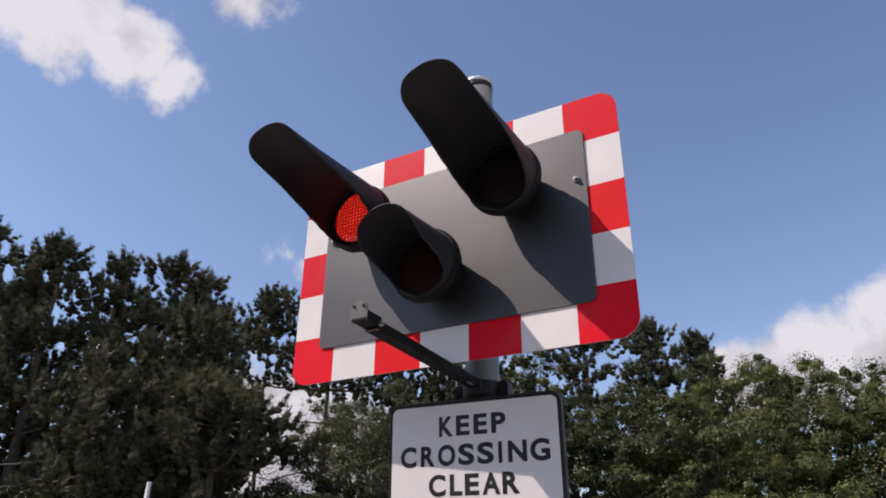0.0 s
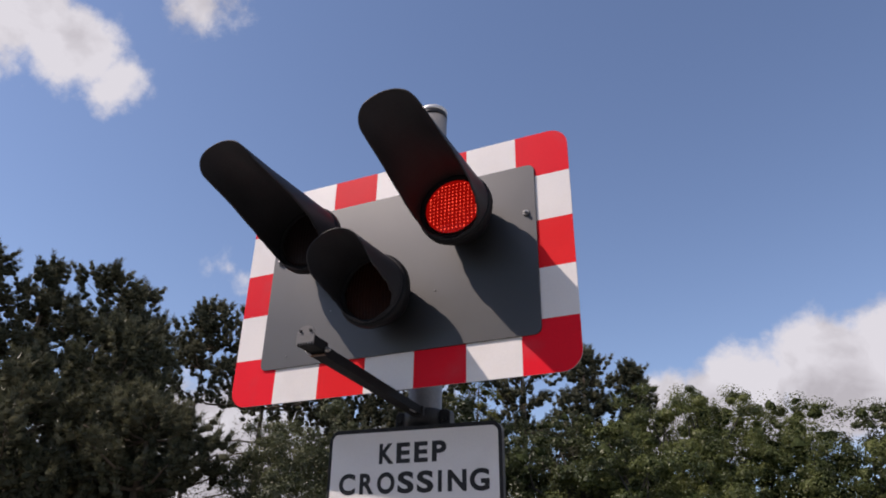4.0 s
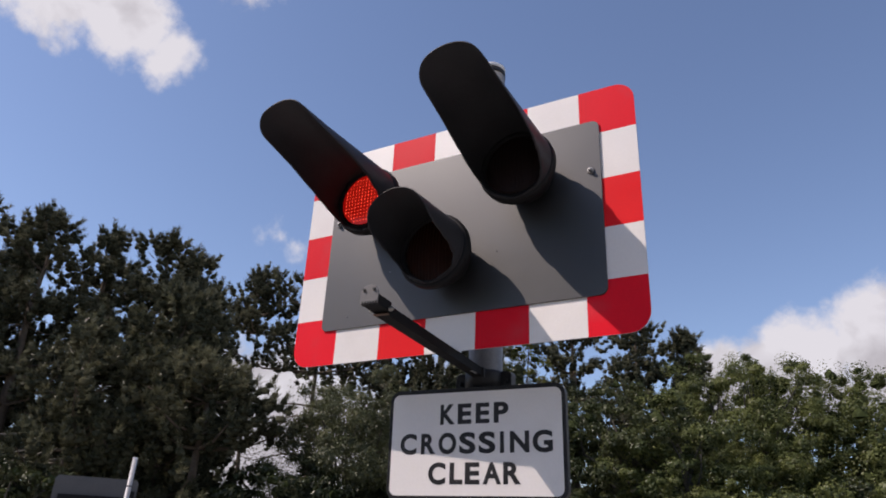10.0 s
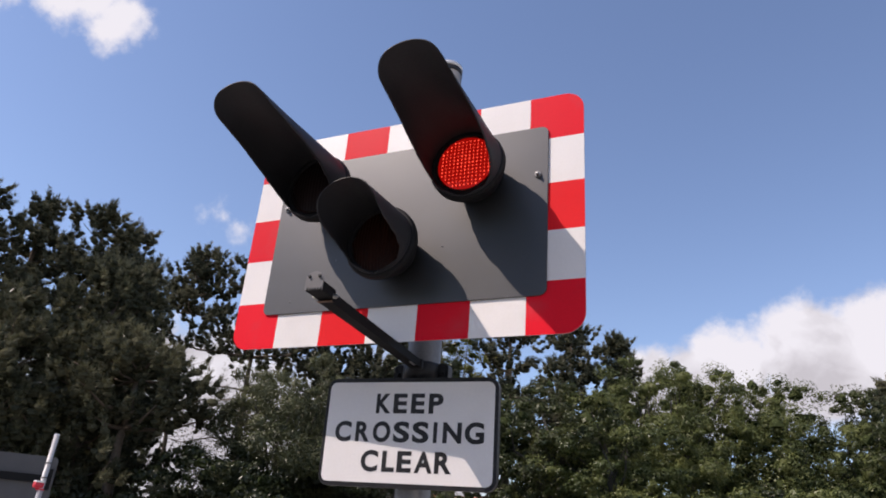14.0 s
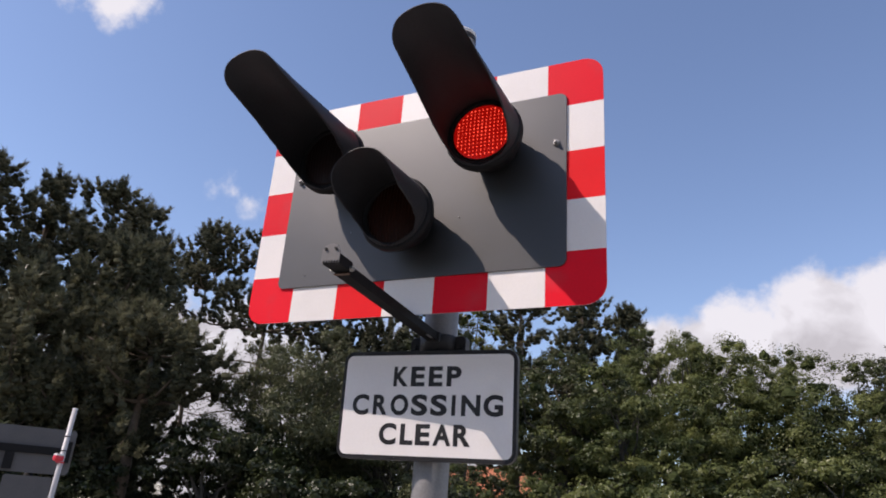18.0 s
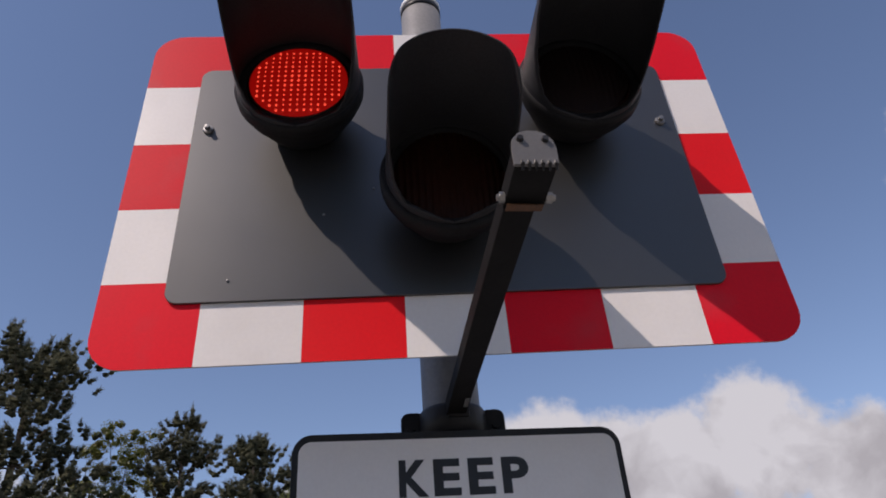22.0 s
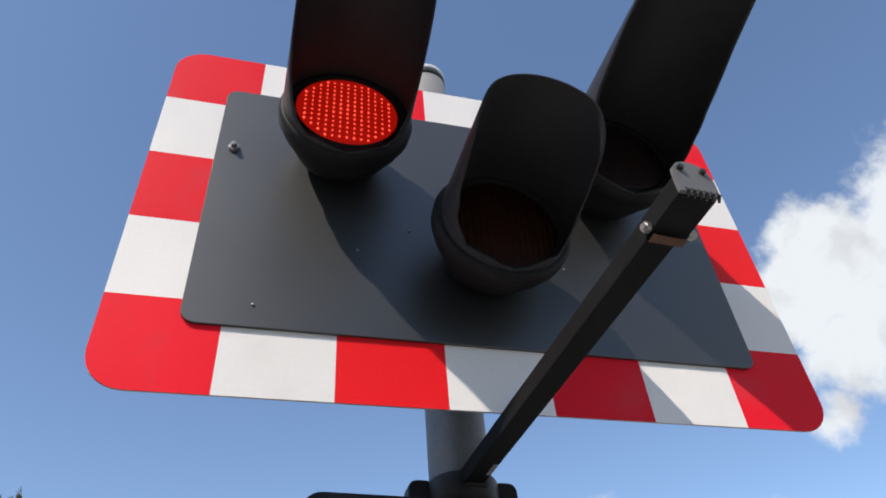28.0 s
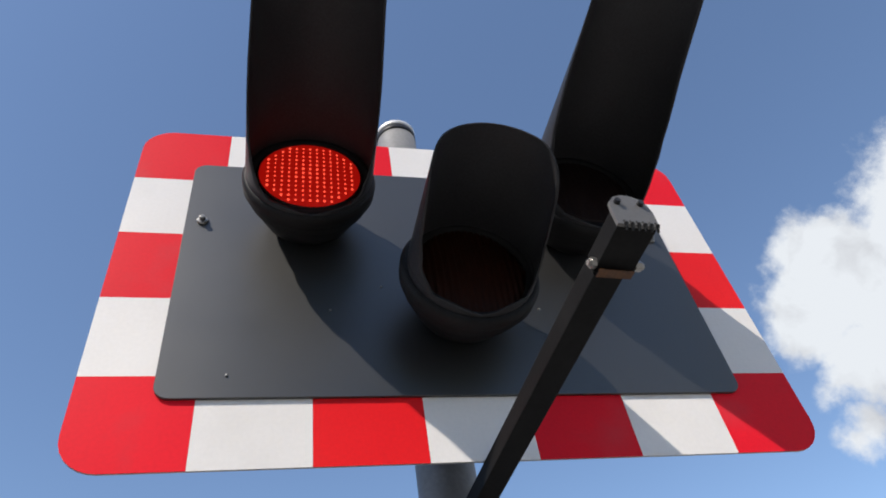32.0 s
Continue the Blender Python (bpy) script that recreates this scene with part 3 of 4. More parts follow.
def clamp_and_arm():
    c = thing("arm_bracket", "black steel clamp round the post with a square arm reaching forward", "bracket", pose(0, POST_Y, BASE))
    bm = bmesh.new()
    tube([(0, 0, -0.075), (0, 0, -0.012), (0, 0, -0.004)], [0.068, 0.068, 0.063], 32, bm)
    part("collar", bm, IRON, c, "", True)
    for s in (-1, 1):
        wing = slab(rounded(*sorted((s * 0.055, s * 0.102)), -0.075, -0.006, (0.004, 0.004, 0.016, 0.016)), -0.018, 0.018, bevel=0.002)
        part("clamp_wing", wing, IRON, c)
        part("clamp_bolt", tube([(s * 0.083, -0.026, -0.04), (s * 0.083, 0.026, -0.04)], [0.008, 0.008], 6), IRON, c)
    # the arm runs forward under the board
    a, b = Vector((0.0065, -0.060, -0.017)), Vector((0.045, -0.730, -0.006))
    way = (b - a).normalized()
    side = way.cross(Vector((0, 0, 1))).normalized()
    up = side.cross(way)
    m = Matrix.Translation(a) @ Matrix((side, way, up)).transposed().to_4x4()
    n = (b - a).length
    part("arm", box(-0.0147, 0.0227, 0, n - 0.0335, -0.015, 0.014, 0.002), ARM, c, "square dark steel arm", m=m)
    part("arm_slot", box(-0.0125, -0.0045, 0.045, 0.085, -0.0158, -0.0148), ALU, c, "pale slot in the arm", m=m)
    part("arm_foot", box(-0.022, 0.020, -0.03, 0.012, -0.020, 0.016, 0.005), IRON, c, "", m=m)
    head = part("arm_end", box(-0.026, 0.0215, n - 0.033, n + 0.034, -0.010, 0.016, 0.0015), ARM, c, "boxed end of the arm", m=m)
    plate = [(-0.027, -0.010), (0.0225, -0.010), (0.0225, 0.014), (0.021, 0.026), (0.013, 0.036), (0.003, 0.040), (-0.008, 0.040), (-0.018, 0.036), (-0.0255, 0.026), (-0.028, 0.014)]
    part("end_plate", slab(plate, -0.0025, 0.0025, bevel=0.0008), END, head, "grey end plate, rounded at the top", m=Matrix.Translation((0, n + 0.0368, 0)))
    for k in range(6):
        x = -0.0238 + 0.0075 * k
        part("ridge", tube([(x, n + 0.039, -0.005), (x, n + 0.0410, -0.010), (x, n + 0.037, -0.0165)], [0.0018, 0.0024, 0.0016], 6), IRON, head)
    for s in (-0.0165, 0.012):
        part("end_screw", tube([(s, n + 0.0394, 0.026), (s, n + 0.044, 0.026)], [0.0042, 0.0034], 8), IRON, head, "dark screw head")
    part("through_bolt", tube([(-0.038, n - 0.024, -0.005), (0.031, n - 0.024, -0.005)], [0.0042, 0.0042], 8), ZINC, head, "zinc through bolt")
    for s, e in ((-0.0265, -0.0345), (0.022, 0.028)):
        part("nut", tube([(s, n - 0.024, -0.005), (e, n - 0.024, -0.005)], [0.0068, 0.0068], 6), ZINC, head, "zinc nut")
    part("strap", box(-0.0225, 0.0205, n - 0.034, n - 0.022, -0.0170, -0.0155), RUST, head, "rusty strap underneath")
    return c


signal_board()
post()
plate_sign()
clamp_and_arm()
left_disc = signal_lamp("red_signal_lamp", "round black-cased red signal lamp with long hood, flashing", -0.276, 0.5275, 0.458, "red")[1]
right_disc = signal_lamp("red_signal_lamp", "round black-cased red signal lamp with long hood, flashing", 0.276, 0.5275, 0.458, "red", 1.0, 0.6)[1]
signal_lamp("amber_signal_lamp", "round black-cased amber signal lamp with short hood, unlit", -0.003, 0.293, 0.231, "amber")


# ---- across the line: the back of the facing signal, and the raised barrier ----
EYE = Vector((1.0, -1.85, 1.62))


def out_there(bearing, far, height=0.0):
    a = radians(bearing)
    return Vector((EYE.x - far * math.sin(a), EYE.y + far * math.cos(a), height))


def facing_signal():
    at = out_there(53.2, 11.8)
    s = thing("facing_signal", "grey bare back of a signal board on a post", "signal board", Matrix.Translation(at) @ pose(0, 0, 0, 0, 0, 53.2))
    back = material("weathered_grey_back", (0.098, 0.096, 0.099), rough=0.6, metal=0.0, vary=0.15, scale=4, fine_scale=60, dirt=(0.08, 0.08, 0.08), dirt_amount=0.3, dirt_scale=3, specular=0.25)
    rail = material("dark_rail_paint", (0.012, 0.012, 0.013), rough=0.7, vary=0.2, specular=0.15)
    part("board_back", slab(rounded(-0.74, 0.37, 1.85, 2.47, (0.06,) * 4), 0, 0.006), back, s)
    part("cross_rail", box(-0.66, 0.25, -0.04, -0.002, 2.11, 2.215, 0.004), rail, s, "dark rail across the back")
    part("upright_rail", box(-0.47, -0.35, -0.05, -0.004, 1.88, 2.105, 0.004), rail, s, "dark upright rail")
    part("side_rail", box(0.26, 0.34, -0.05, -0.004, 2.02, 2.31, 0.004), rail, s, "dark side rail")
    part("plate_back", slab(rounded(-0.42, 0.19, 1.47, 1.81, (0.03,) * 4), 0, 0.006), back, s)
    part("tube", tube([(-0.12, 0.08, -0.3), (-0.12, 0.08, 2.42)], [0.057, 0.057], 20), rail, s, "dark post", True)
    return s


def barrier_boom():
    paint = material("white_barrier_paint", (0.40, 0.40, 0.41), rough=0.4, vary=0.06, scale=4, fine_scale=60, dirt=(0.25, 0.24, 0.23), dirt_amount=0.4, dirt_scale=3)
    red = material("red_lamp_plastic", (0.6, 0.03, 0.05), rough=0.3, vary=0.1)
    b = thing("barrier_boom", "raised weathered white barrier boom with a small red lamp", "barrier", Matrix.Translation(out_there(52.2, 10.6)) @ pose(0, 0, 0, 0, 1.0, 51.7))
    bm = bmesh.new()
    tube([(0, 0, -0.05), (0, 0, 2.66)], [0.038, 0.032], 14, bm)
    part("boom", bm, paint, b, "white tube", True)
    for z in (2.12, 2.3):
        part("band", tube([(0, 0, z), (0, 0, z + 0.012)], [0.0375, 0.0375], 14), IRON, b, "dark joint band")
    lamp = part("red_lamp", lathe([(-0.085, 0.012), (-0.078, 0.036), (-0.040, 0.044), (0.030, 0.040), (0.036, 0.020)], 8), red, b, "red boom lamp", False, pose(-0.02, -0.02, 2.03, 0, 0, -60))
    part("lamp_cover", box(-0.040, 0.040, -0.075, 0.025, 0.030, 0.052, 0.006), CAP, lamp, "pale cover over the lamp")
    part("lamp_mount", box(-0.06, 0.04, -0.05, 0.05, 1.972, 1.992, 0.004), red, b, "red lamp mount")
    part("end_cap", tube([(0, 0, 2.655), (0, 0, 2.672)], [0.034, 0.031], 14), CAP, b, "pale end cap")


facing_signal()
barrier_boom()


# ---- trees ----
BARK = material("pine_bark", (0.10, 0.075, 0.055), rough=0.9, vary=0.4, scale=3, fine_scale=25, bump=0.8)
DEAD_WOOD = material("dead_wood", (0.15, 0.135, 0.115), rough=0.9, vary=0.35, scale=3, fine_scale=25, bump=0.8)
GREY_BARK = material("grey_bark", (0.060, 0.055, 0.046), rough=0.9, vary=0.35, scale=3, fine_scale=25, bump=0.8)
PINE = foliage("pine_needles", (0.064, 0.070, 0.043), (0.165, 0.160, 0.096), 0.25)
FIR = foliage("dark_conifer", (0.052, 0.060, 0.034), (0.150, 0.146, 0.080), 0.25)
OAK = foliage("mid_green_leaves", (0.054, 0.074, 0.026), (0.175, 0.196, 0.066), 0.38, 0.025)
HOLM = foliage("grey_green_leaves", (0.036, 0.045, 0.019), (0.112, 0.120, 0.052), 0.2, 0.04)
# about half the needles' tone, with the tufts' inner shade painted in
NEEDLE_SHADE = foliage("shaded_inner_needles", (0.034, 0.037, 0.024), (0.082, 0.080, 0.050), 0.0, 0.0)
# darker than the leaves: the shade inside the crowns is put into this colour
LEAF_SHADE = foliage("shaded_inner_leaves", (0.028, 0.038, 0.016), (0.050, 0.060, 0.024), 0.0, 0.0)
YELLOW = foliage("yellow_green_leaves", (0.09, 0.11, 0.02), (0.16, 0.15, 0.03), 0.4)
DARK_LEAF = foliage("dark_green_leaves", (0.026, 0.038, 0.014), (0.085, 0.098, 0.036), 0.25)
HEDGE = foliage("deep_green_leaves", (0.018, 0.027, 0.011), (0.048, 0.060, 0.022), 0.25)
rng = np.random.default_rng(7)


def unit_vectors(n):
    v = rng.normal(size=(n, 3))
    return v / np.linalg.norm(v, axis=1, keepdims=True)


def sprays(name, centres, spread, per, size, mat, parent, slender=0.5, squash=0.8, shell=0.4):
    """Foliage about each centre, joined in one mesh: bent leaves turned outwards so that every clump has a lit side and a shaded one."""
    c = np.repeat(np.asarray(centres, float), per, axis=0)
    spread = np.repeat(np.broadcast_to(np.asarray(spread, float), (len(centres),)), per)
    n = len(c)
    outward = unit_vectors(n)
    off = outward * (rng.random((n, 1)) ** shell) * spread[:, None]
    off[:, 2] *= squash
    p = c + off
    face = outward + unit_vectors(n) * 0.5
    face[:, 2] += 0.42
    face /= np.linalg.norm(face, axis=1, keepdims=True)
    way = np.cross(face, unit_vectors(n)) + outward * 0.15
    way /= np.linalg.norm(way, axis=1, keepdims=True) + 1e-9
    side = np.cross(way, face)
    side /= np.linalg.norm(side, axis=1, keepdims=True) + 1e-9
    s = size * (0.6 + 0.8 * rng.random((n, 1)))
    bend = np.cross(way, side) * s * 0.16
    v = np.stack([p - way * s * 0.5, p + side * s * slender * 0.5 + bend, p + way * s * 0.5, p - side * s * slender * 0.5 + bend], 1).reshape(-1, 3)
    i = np.arange(n)[:, None] * 4
    tri = np.concatenate([i + [[0, 1, 2]], i + [[0, 2, 3]]], 1).reshape(-1, 3)
    me = bpy.data.meshes.new(name)
    me.vertices.add(len(v)), me.loops.add(tri.size), me.polygons.add(len(tri))
    me.vertices.foreach_set("co", v.astype(np.float32).ravel())
    me.loops.foreach_set("vertex_index", tri.astype(np.int32).ravel())
    me.polygons.foreach_set("loop_start", np.arange(len(tri), dtype=np.int32) * 3)
    me.update(calc_edges=True)
    me.materials.append(mat)
    return tagged(part(name, me, None, parent), kind="stuff")


def lump_shape():
    bm = bmesh.new()
    bmesh.ops.create_icosphere(bm, subdivisions=1, radius=1.0)
    co, tri = np.array([v.co[:] for v in bm.verts]), np.array([[v.index for v in f.verts] for f in bm.faces])
    bm.free()
    return co, tri


LUMP_CO, LUMP_TRI = lump_shape()


def tuft_cores(name, centres, radii, mat, parent):
    """Dark hearts of tufts and leaf clumps, inner shade put into their colour: small uneven lumps, joined in one mesh,
    half hidden by the needles or leaves about them.
    """
    n, m = len(centres), len(LUMP_CO)
    co = LUMP_CO[None] * (0.6 + 0.7 * rng.random((n, m, 1))) * np.asarray(radii, float)[:, None, None]
    co[:, :, 2] *= 0.8
    v = (co + np.asarray(centres, float)[:, None]).reshape(-1, 3)
    tri = (LUMP_TRI[None] + (np.arange(n) * m)[:, None, None]).reshape(-1, 3)
    me = bpy.data.meshes.new(name)
    me.from_pydata(v.tolist(), [], tri.tolist())
    me.materials.append(mat)
    return tagged(part(name, me, None, parent), kind="stuff")


def crooked(a, b, steps, wobble):
    pts = []
    for i in range(steps + 1):
        k = i / steps
        p = Vector(a).lerp(Vector(b), k)
        if 0 < i < steps:
            p += Vector(rng.normal(size=3)) * wobble
        pts.append(p)
    return pts


def brushes(name, bases, ways, lengths, per, size, mat, parent, wide=0.026):
    """Upright shoots set with needles that stand out and forwards along them, joined in one mesh."""
    base = np.repeat(np.asarray(bases, float), per, axis=0)
    way = np.repeat(np.asarray(ways, float), per, axis=0)
    long = np.repeat(np.asarray(lengths, float), per)[:, None]
    n = len(base)
    k = rng.random((n, 1)) ** 0.8
    out = np.cross(way, unit_vectors(n))
    out /= np.linalg.norm(out, axis=1, keepdims=True) + 1e-9
    point = out * (1.0 - 0.45 * k) + way * (0.35 + 0.75 * k) + unit_vectors(n) * 0.22
    point /= np.linalg.norm(point, axis=1, keepdims=True)
    p = base + way * long * k + out * 0.02
    side = np.cross(point, unit_vectors(n))
    side /= np.linalg.norm(side, axis=1, keepdims=True) + 1e-9
    s = size * (0.65 + 0.7 * rng.random((n, 1)))
    v = np.stack([p - side * wide * 0.5, p + side * wide * 0.5, p + point * s], 1).reshape(-1, 3)
    tri = np.arange(3 * n).reshape(-1, 3)
    me = bpy.data.meshes.new(name)
    me.vertices.add(len(v)), me.loops.add(tri.size), me.polygons.add(len(tri))
    me.vertices.foreach_set("co", v.astype(np.float32).ravel())
    me.loops.foreach_set("vertex_index", tri.astype(np.int32).ravel())
    me.polygons.foreach_set("loop_start", np.arange(len(tri), dtype=np.int32) * 3)
    me.update(calc_edges=True)
    me.materials.append(mat)
    return tagged(part(name, me, None, parent), kind="stuff")


def pine_tree(bearing, far, top_degrees, half_width, bare, label, density=1.0, mat=None, lean=0.0, per=58, dead=0, girth=0.26, twigs=0):
    """A pine: whorled limbs on a straight trunk that end in pads of upright, bushy shoots; bare: the part of the trunk without limbs."""
    tall = EYE.z + far * math.tan(radians(top_degrees))
    t = thing("pine_tree", label, "tree", Matrix.Translation(out_there(bearing, far)), group="trees beyond the crossing")
    trunk_pts = crooked((0, 0, -0.3), (lean, 0, tall * 0.97), 8, 0.045)
    bm = bmesh.new()
    tube(trunk_pts, [girth * (1 - 0.88 * i / 8) * tall / 12 for i in range(9)], 9, bm)
    part("trunk", bm, BARK, t, "", True)
    bases, ways, lengths = [], [], []

    def shoot(p, way, long):
        bases.append(p), ways.append(way.normalized()), lengths.append(long)

    levels = max(4, int(tall * (1 - bare) / (0.95 if half_width > 2.3 else 0.62) * density))
    for level in range(levels):
        k = (level + rng.random() * 0.7) / levels
        z = tall * (bare + (1 - bare) * k)
        base = Vector((lean * z / tall, 0, z))
        width = half_width * (1.04 - k) ** 0.72 * (0.6 + 0.4 * min(1, 3.5 * k + 0.4))
        n = 5 if k < 0.85 else 4
        spin = rng.random() * 6.28
        for q in range(n):
            a = spin + q * 6.283 / n + rng.normal() * 0.3
            reach_out = width * (0.38 + 0.92 * rng.random())
            rise = reach_out * (0.05 + 0.35 * rng.random() + 1.3 * max(0, k - 0.55))
            flat = Vector((math.cos(a), math.sin(a), 0))
            tip = base + flat * reach_out + Vector((0, 0, rise))
            tip.z = min(tip.z, tall - 0.5)
            mid = base.lerp(tip, 0.5) - Vector((0, 0, reach_out * 0.10))
            part("limb", tube([base, mid, tip], [0.055 * (1.2 - k), 0.035 * (1.2 - k), 0.012], 5, None, False), BARK, t)
            for f in ((1.0,) if reach_out < 0.7 else (1.0, 0.60) if reach_out < 1.5 else (1.0, 0.74, 0.48) if reach_out < 2.5 else (1.0, 0.80, 0.60, 0.40)):
                spot = (base.lerp(mid, f * 2) if f < 0.5 else mid.lerp(tip, f * 2 - 1)) + Vector((rng.normal() * 0.12, rng.normal() * 0.12, 0.03))
                pad = (0.24 + 0.18 * rng.random()) * (0.75 + 0.14 * reach_out)
                for _ in range(7):
                    u = Vector((rng.normal(), rng.normal(), 0)) * pad * 0.95
                    u.z = 0.12 * rng.random() - 0.22 * u.length_squared / pad
                    way = Vector((0, 0, 0.85)) + flat * 0.34 + u * 0.6 + Vector(rng.normal(size=3)) * 0.18
                    shoot(spot + u, way, 0.24 + 0.28 * rng.random())
                if rng.random() < 0.5:
                    shoot(spot + Vector((0, 0, 0.18)), Vector((rng.normal() * 0.15, rng.normal() * 0.15, 1)), 0.40 + 0.25 * rng.random())
    crown = Vector((lean, 0, tall))
    for g in range(9):
        shoot(crown + Vector((rng.normal() * 0.10, rng.normal() * 0.10, -0.55 - 0.09 * g)), Vector((rng.normal() * 0.35, rng.normal() * 0.35, 1)), 0.45)
    shoot(crown - Vector((0, 0, 0.7)), Vector((0, 0, 1)), 0.62)
    for g in range(dead):
        z = tall * (0.42 + 0.2 * rng.random())
        a = radians(195 + 50 * rng.random())
        out = Vector((math.cos(a), math.sin(a), -0.45 + 0.3 * rng.random())) * (half_width * (1.0 + 0.4 * rng.random()))
        pts = crooked(Vector((0, 0, z)), Vector((0, 0, z)) + out, 4, 0.07)
        part("dead_limb", tube(pts, [0.034, 0.027, 0.021, 0.015, 0.007], 6, None, False), DEAD_WOOD, t, "bare pale grey dead limb")
    for g in range(twigs):
        # thin bare limbs below the crown, sagging and turned up at their tips
        z = tall * (bare * (0.62 + 0.36 * g / twigs))
        a = 6.283 * rng.random()
        flat = Vector((math.cos(a), math.sin(a), 0)) * half_width * (0.5 + 0.45 * rng.random())
        root = Vector((lean * z / tall, 0, z))
        pts = [root, root + flat * 0.35 + Vector((0, 0, -0.05)), root + flat * 0.7 + Vector((0, 0, -0.32)), root + flat + Vector((0, 0, -0.28 + 0.2 * rng.random()))]
        part("bare_limb", tube(pts, [0.04, 0.03, 0.02, 0.008], 5, None, False), BARK, t, "thin bare limb")
        for f in (1.5, 2.2, 2.8):
            c = pts[int(f)].lerp(pts[min(3, int(f) + 1)], f - int(f))
            end = c + Vector((rng.normal() * 0.35, rng.normal() * 0.35, 0.12 + 0.2 * rng.random()))
            part("twig", tube([c, c.lerp(end, 0.5) - Vector((0, 0, 0.05)), end], [0.013, 0.010, 0.006], 4, None, False), BARK, t)
            if rng.random() < 0.25:
                shoot(end, Vector((rng.normal() * 0.3, rng.normal() * 0.3, 1)), 0.2)
    bases, ways, lengths = np.array(bases), np.array(ways), np.array(lengths)
    # lumps along each shoot, coloured dark as the shaded inside of the tuft
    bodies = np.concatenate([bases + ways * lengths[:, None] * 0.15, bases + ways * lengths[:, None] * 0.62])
    tuft_cores("needle_shade_cores", bodies, np.concatenate([0.080 + 0.10 * lengths, 0.060 + 0.08 * lengths]), NEEDLE_SHADE, t)
    brushes("needles", bases, ways, lengths, per, 0.145, mat or PINE, t, 0.027)
    return t


def leafy_tree(bearing, far, top_degrees, half_width, low, label, mat, leaf=0.14, clumps=90, per=190, deep=None, bark=None, name="broadleaf_tree", trunk_r=0.22, hearts=0.3):
    """A broadleaf tree: forked limbs carry clumps of leaves of uneven size, with gaps between; low: the crown's lower edge in metres."""
    tall = EYE.z + far * math.tan(radians(top_degrees))
    t = thing(name, label, "tree" if name != "shrub" else "shrub", Matrix.Translation(out_there(bearing, far)), group="trees beyond the crossing")
    bm = bmesh.new()
    fork = Vector((0, 0, low + 0.25 * (tall - low)))
    tube(crooked((0, 0, -0.3), fork, 4, 0.06), [trunk_r * (1 - 0.1 * i) for i in range(5)], 9, bm)
    part("trunk", bm, bark or GREY_BARK, t, "", True)
    centres, radii = [], []
    mid, hz = (tall + low) / 2, (tall - low) / 2
    for _ in range(clumps):
        u = Vector(unit_vectors(1)[0])
        r = 0.25 + 0.72 * rng.random() ** 0.5
        bulge = 1 + 0.26 * noise.noise(u * 1.9 + Vector((bearing, far, 0)))
        c = Vector((u.x * half_width * r * bulge, u.y * half_width * r * bulge * (deep or 0.9), mid + u.z * hz * r * bulge * 0.93))
        wide = (0.34 + 0.46 * rng.random() ** 1.4) * min(1.25, half_width / 2.6)
        # a pad of leaves: one broad clump with two or three small ones about its edge
        centres.append(c), radii.append(wide)
        for _ in range(2):
            a = 6.283 * rng.random()
            centres.append(c + Vector((math.cos(a) * wide, math.sin(a) * wide, (rng.random() - 0.55) * 0.5 * wide)))
            radii.append(wide * (0.35 + 0.25 * rng.random()))
        if rng.random() < 0.42:
            away = (c - fork) * 0.9
            bow = fork + away * 0.5 + Vector((rng.normal() * 0.2, rng.normal() * 0.2, 0.12 * away.length))
            part("limb", tube([fork + Vector(rng.normal(size=3)) * 0.08, fork + away * 0.25 + Vector((0, 0, 0.08 * away.length)), bow, fork + away], [0.07, 0.052, 0.034, 0.012], 5, None, False), bark or GREY_BARK, t)
    # dark lumps stand in for the shade between the leaf clumps
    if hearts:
        tuft_cores("leaf_shade_cores", centres, [r * hearts for r in radii], LEAF_SHADE, t)
    sprays("leaves", centres, radii, int(per * 0.48), leaf * 0.86, mat, t, 0.66, squash=0.7, shell=0.33)
    return t


dark = "tall dark green pine with knobbly needle tufts"
pine_tree(72, 26, 18.4, 3.0, 0.12, dark, 1.0)
pine_tree(66.2, 26, 21.9, 2.7, 0.12, dark, 1.05)
pine_tree(63.2, 28, 20.9, 2.7, 0.10, dark, 1.0)
pine_tree(61.2, 24.5, 22.0, 2.6, 0.10, dark, 1.15, dead=3)
pine_tree(56.9, 26, 21.7, 2.5, 0.08, dark, 1.15)
pine_tree(53.0, 25, 22.1, 2.5, 0.08, dark, 1.15)
pine_tree(50.6, 26.5, 21.3, 2.2, 0.08, dark, 1.15)
pine_tree(49.2, 25, 19.0, 1.5, 0.06, dark, 1.15)
pine_tree(50.6, 21, 18.2, 2.9, 0.02, "dense dark conifer with limbs almost to the ground", 1.5, FIR)
pine_tree(47.8, 19.0, 13.4, 1.9, 0.60, "small dark conifer on a bare sunlit trunk", 1.3, FIR, girth=0.42)
pine_tree(56.5, 20, 15.0, 2.8, 0.03, "dark conifer with bare dead limbs among the needles", 1.3, FIR, dead=5)
pine_tree(39.6, 28, 21.4, 4.3, 0.60, "slender pine with a bare trunk and open spreading crown", 0.65, None, -0.1, girth=0.17, twigs=9)
pine_tree(44.9, 29.5, 20.6, 1.6, 0.74, "slender pine with a small bushy crown on a bare trunk", 0.6, girth=0.12, twigs=5)
pine_tree(33.8, 28.5, 22.6, 2.6, 0.22, dark, 1.0)
pine_tree(29.6, 27.5, 23.6, 4.2, 0.12, "broad dark green pine with knobbly needle tufts", 1.2)
pine_tree(18.6, 30, 19.6, 2.7, 0.30, dark, 1.0)
pine_tree(13.4, 28, 18.4, 1.9, 0.2, dark, 1.0)
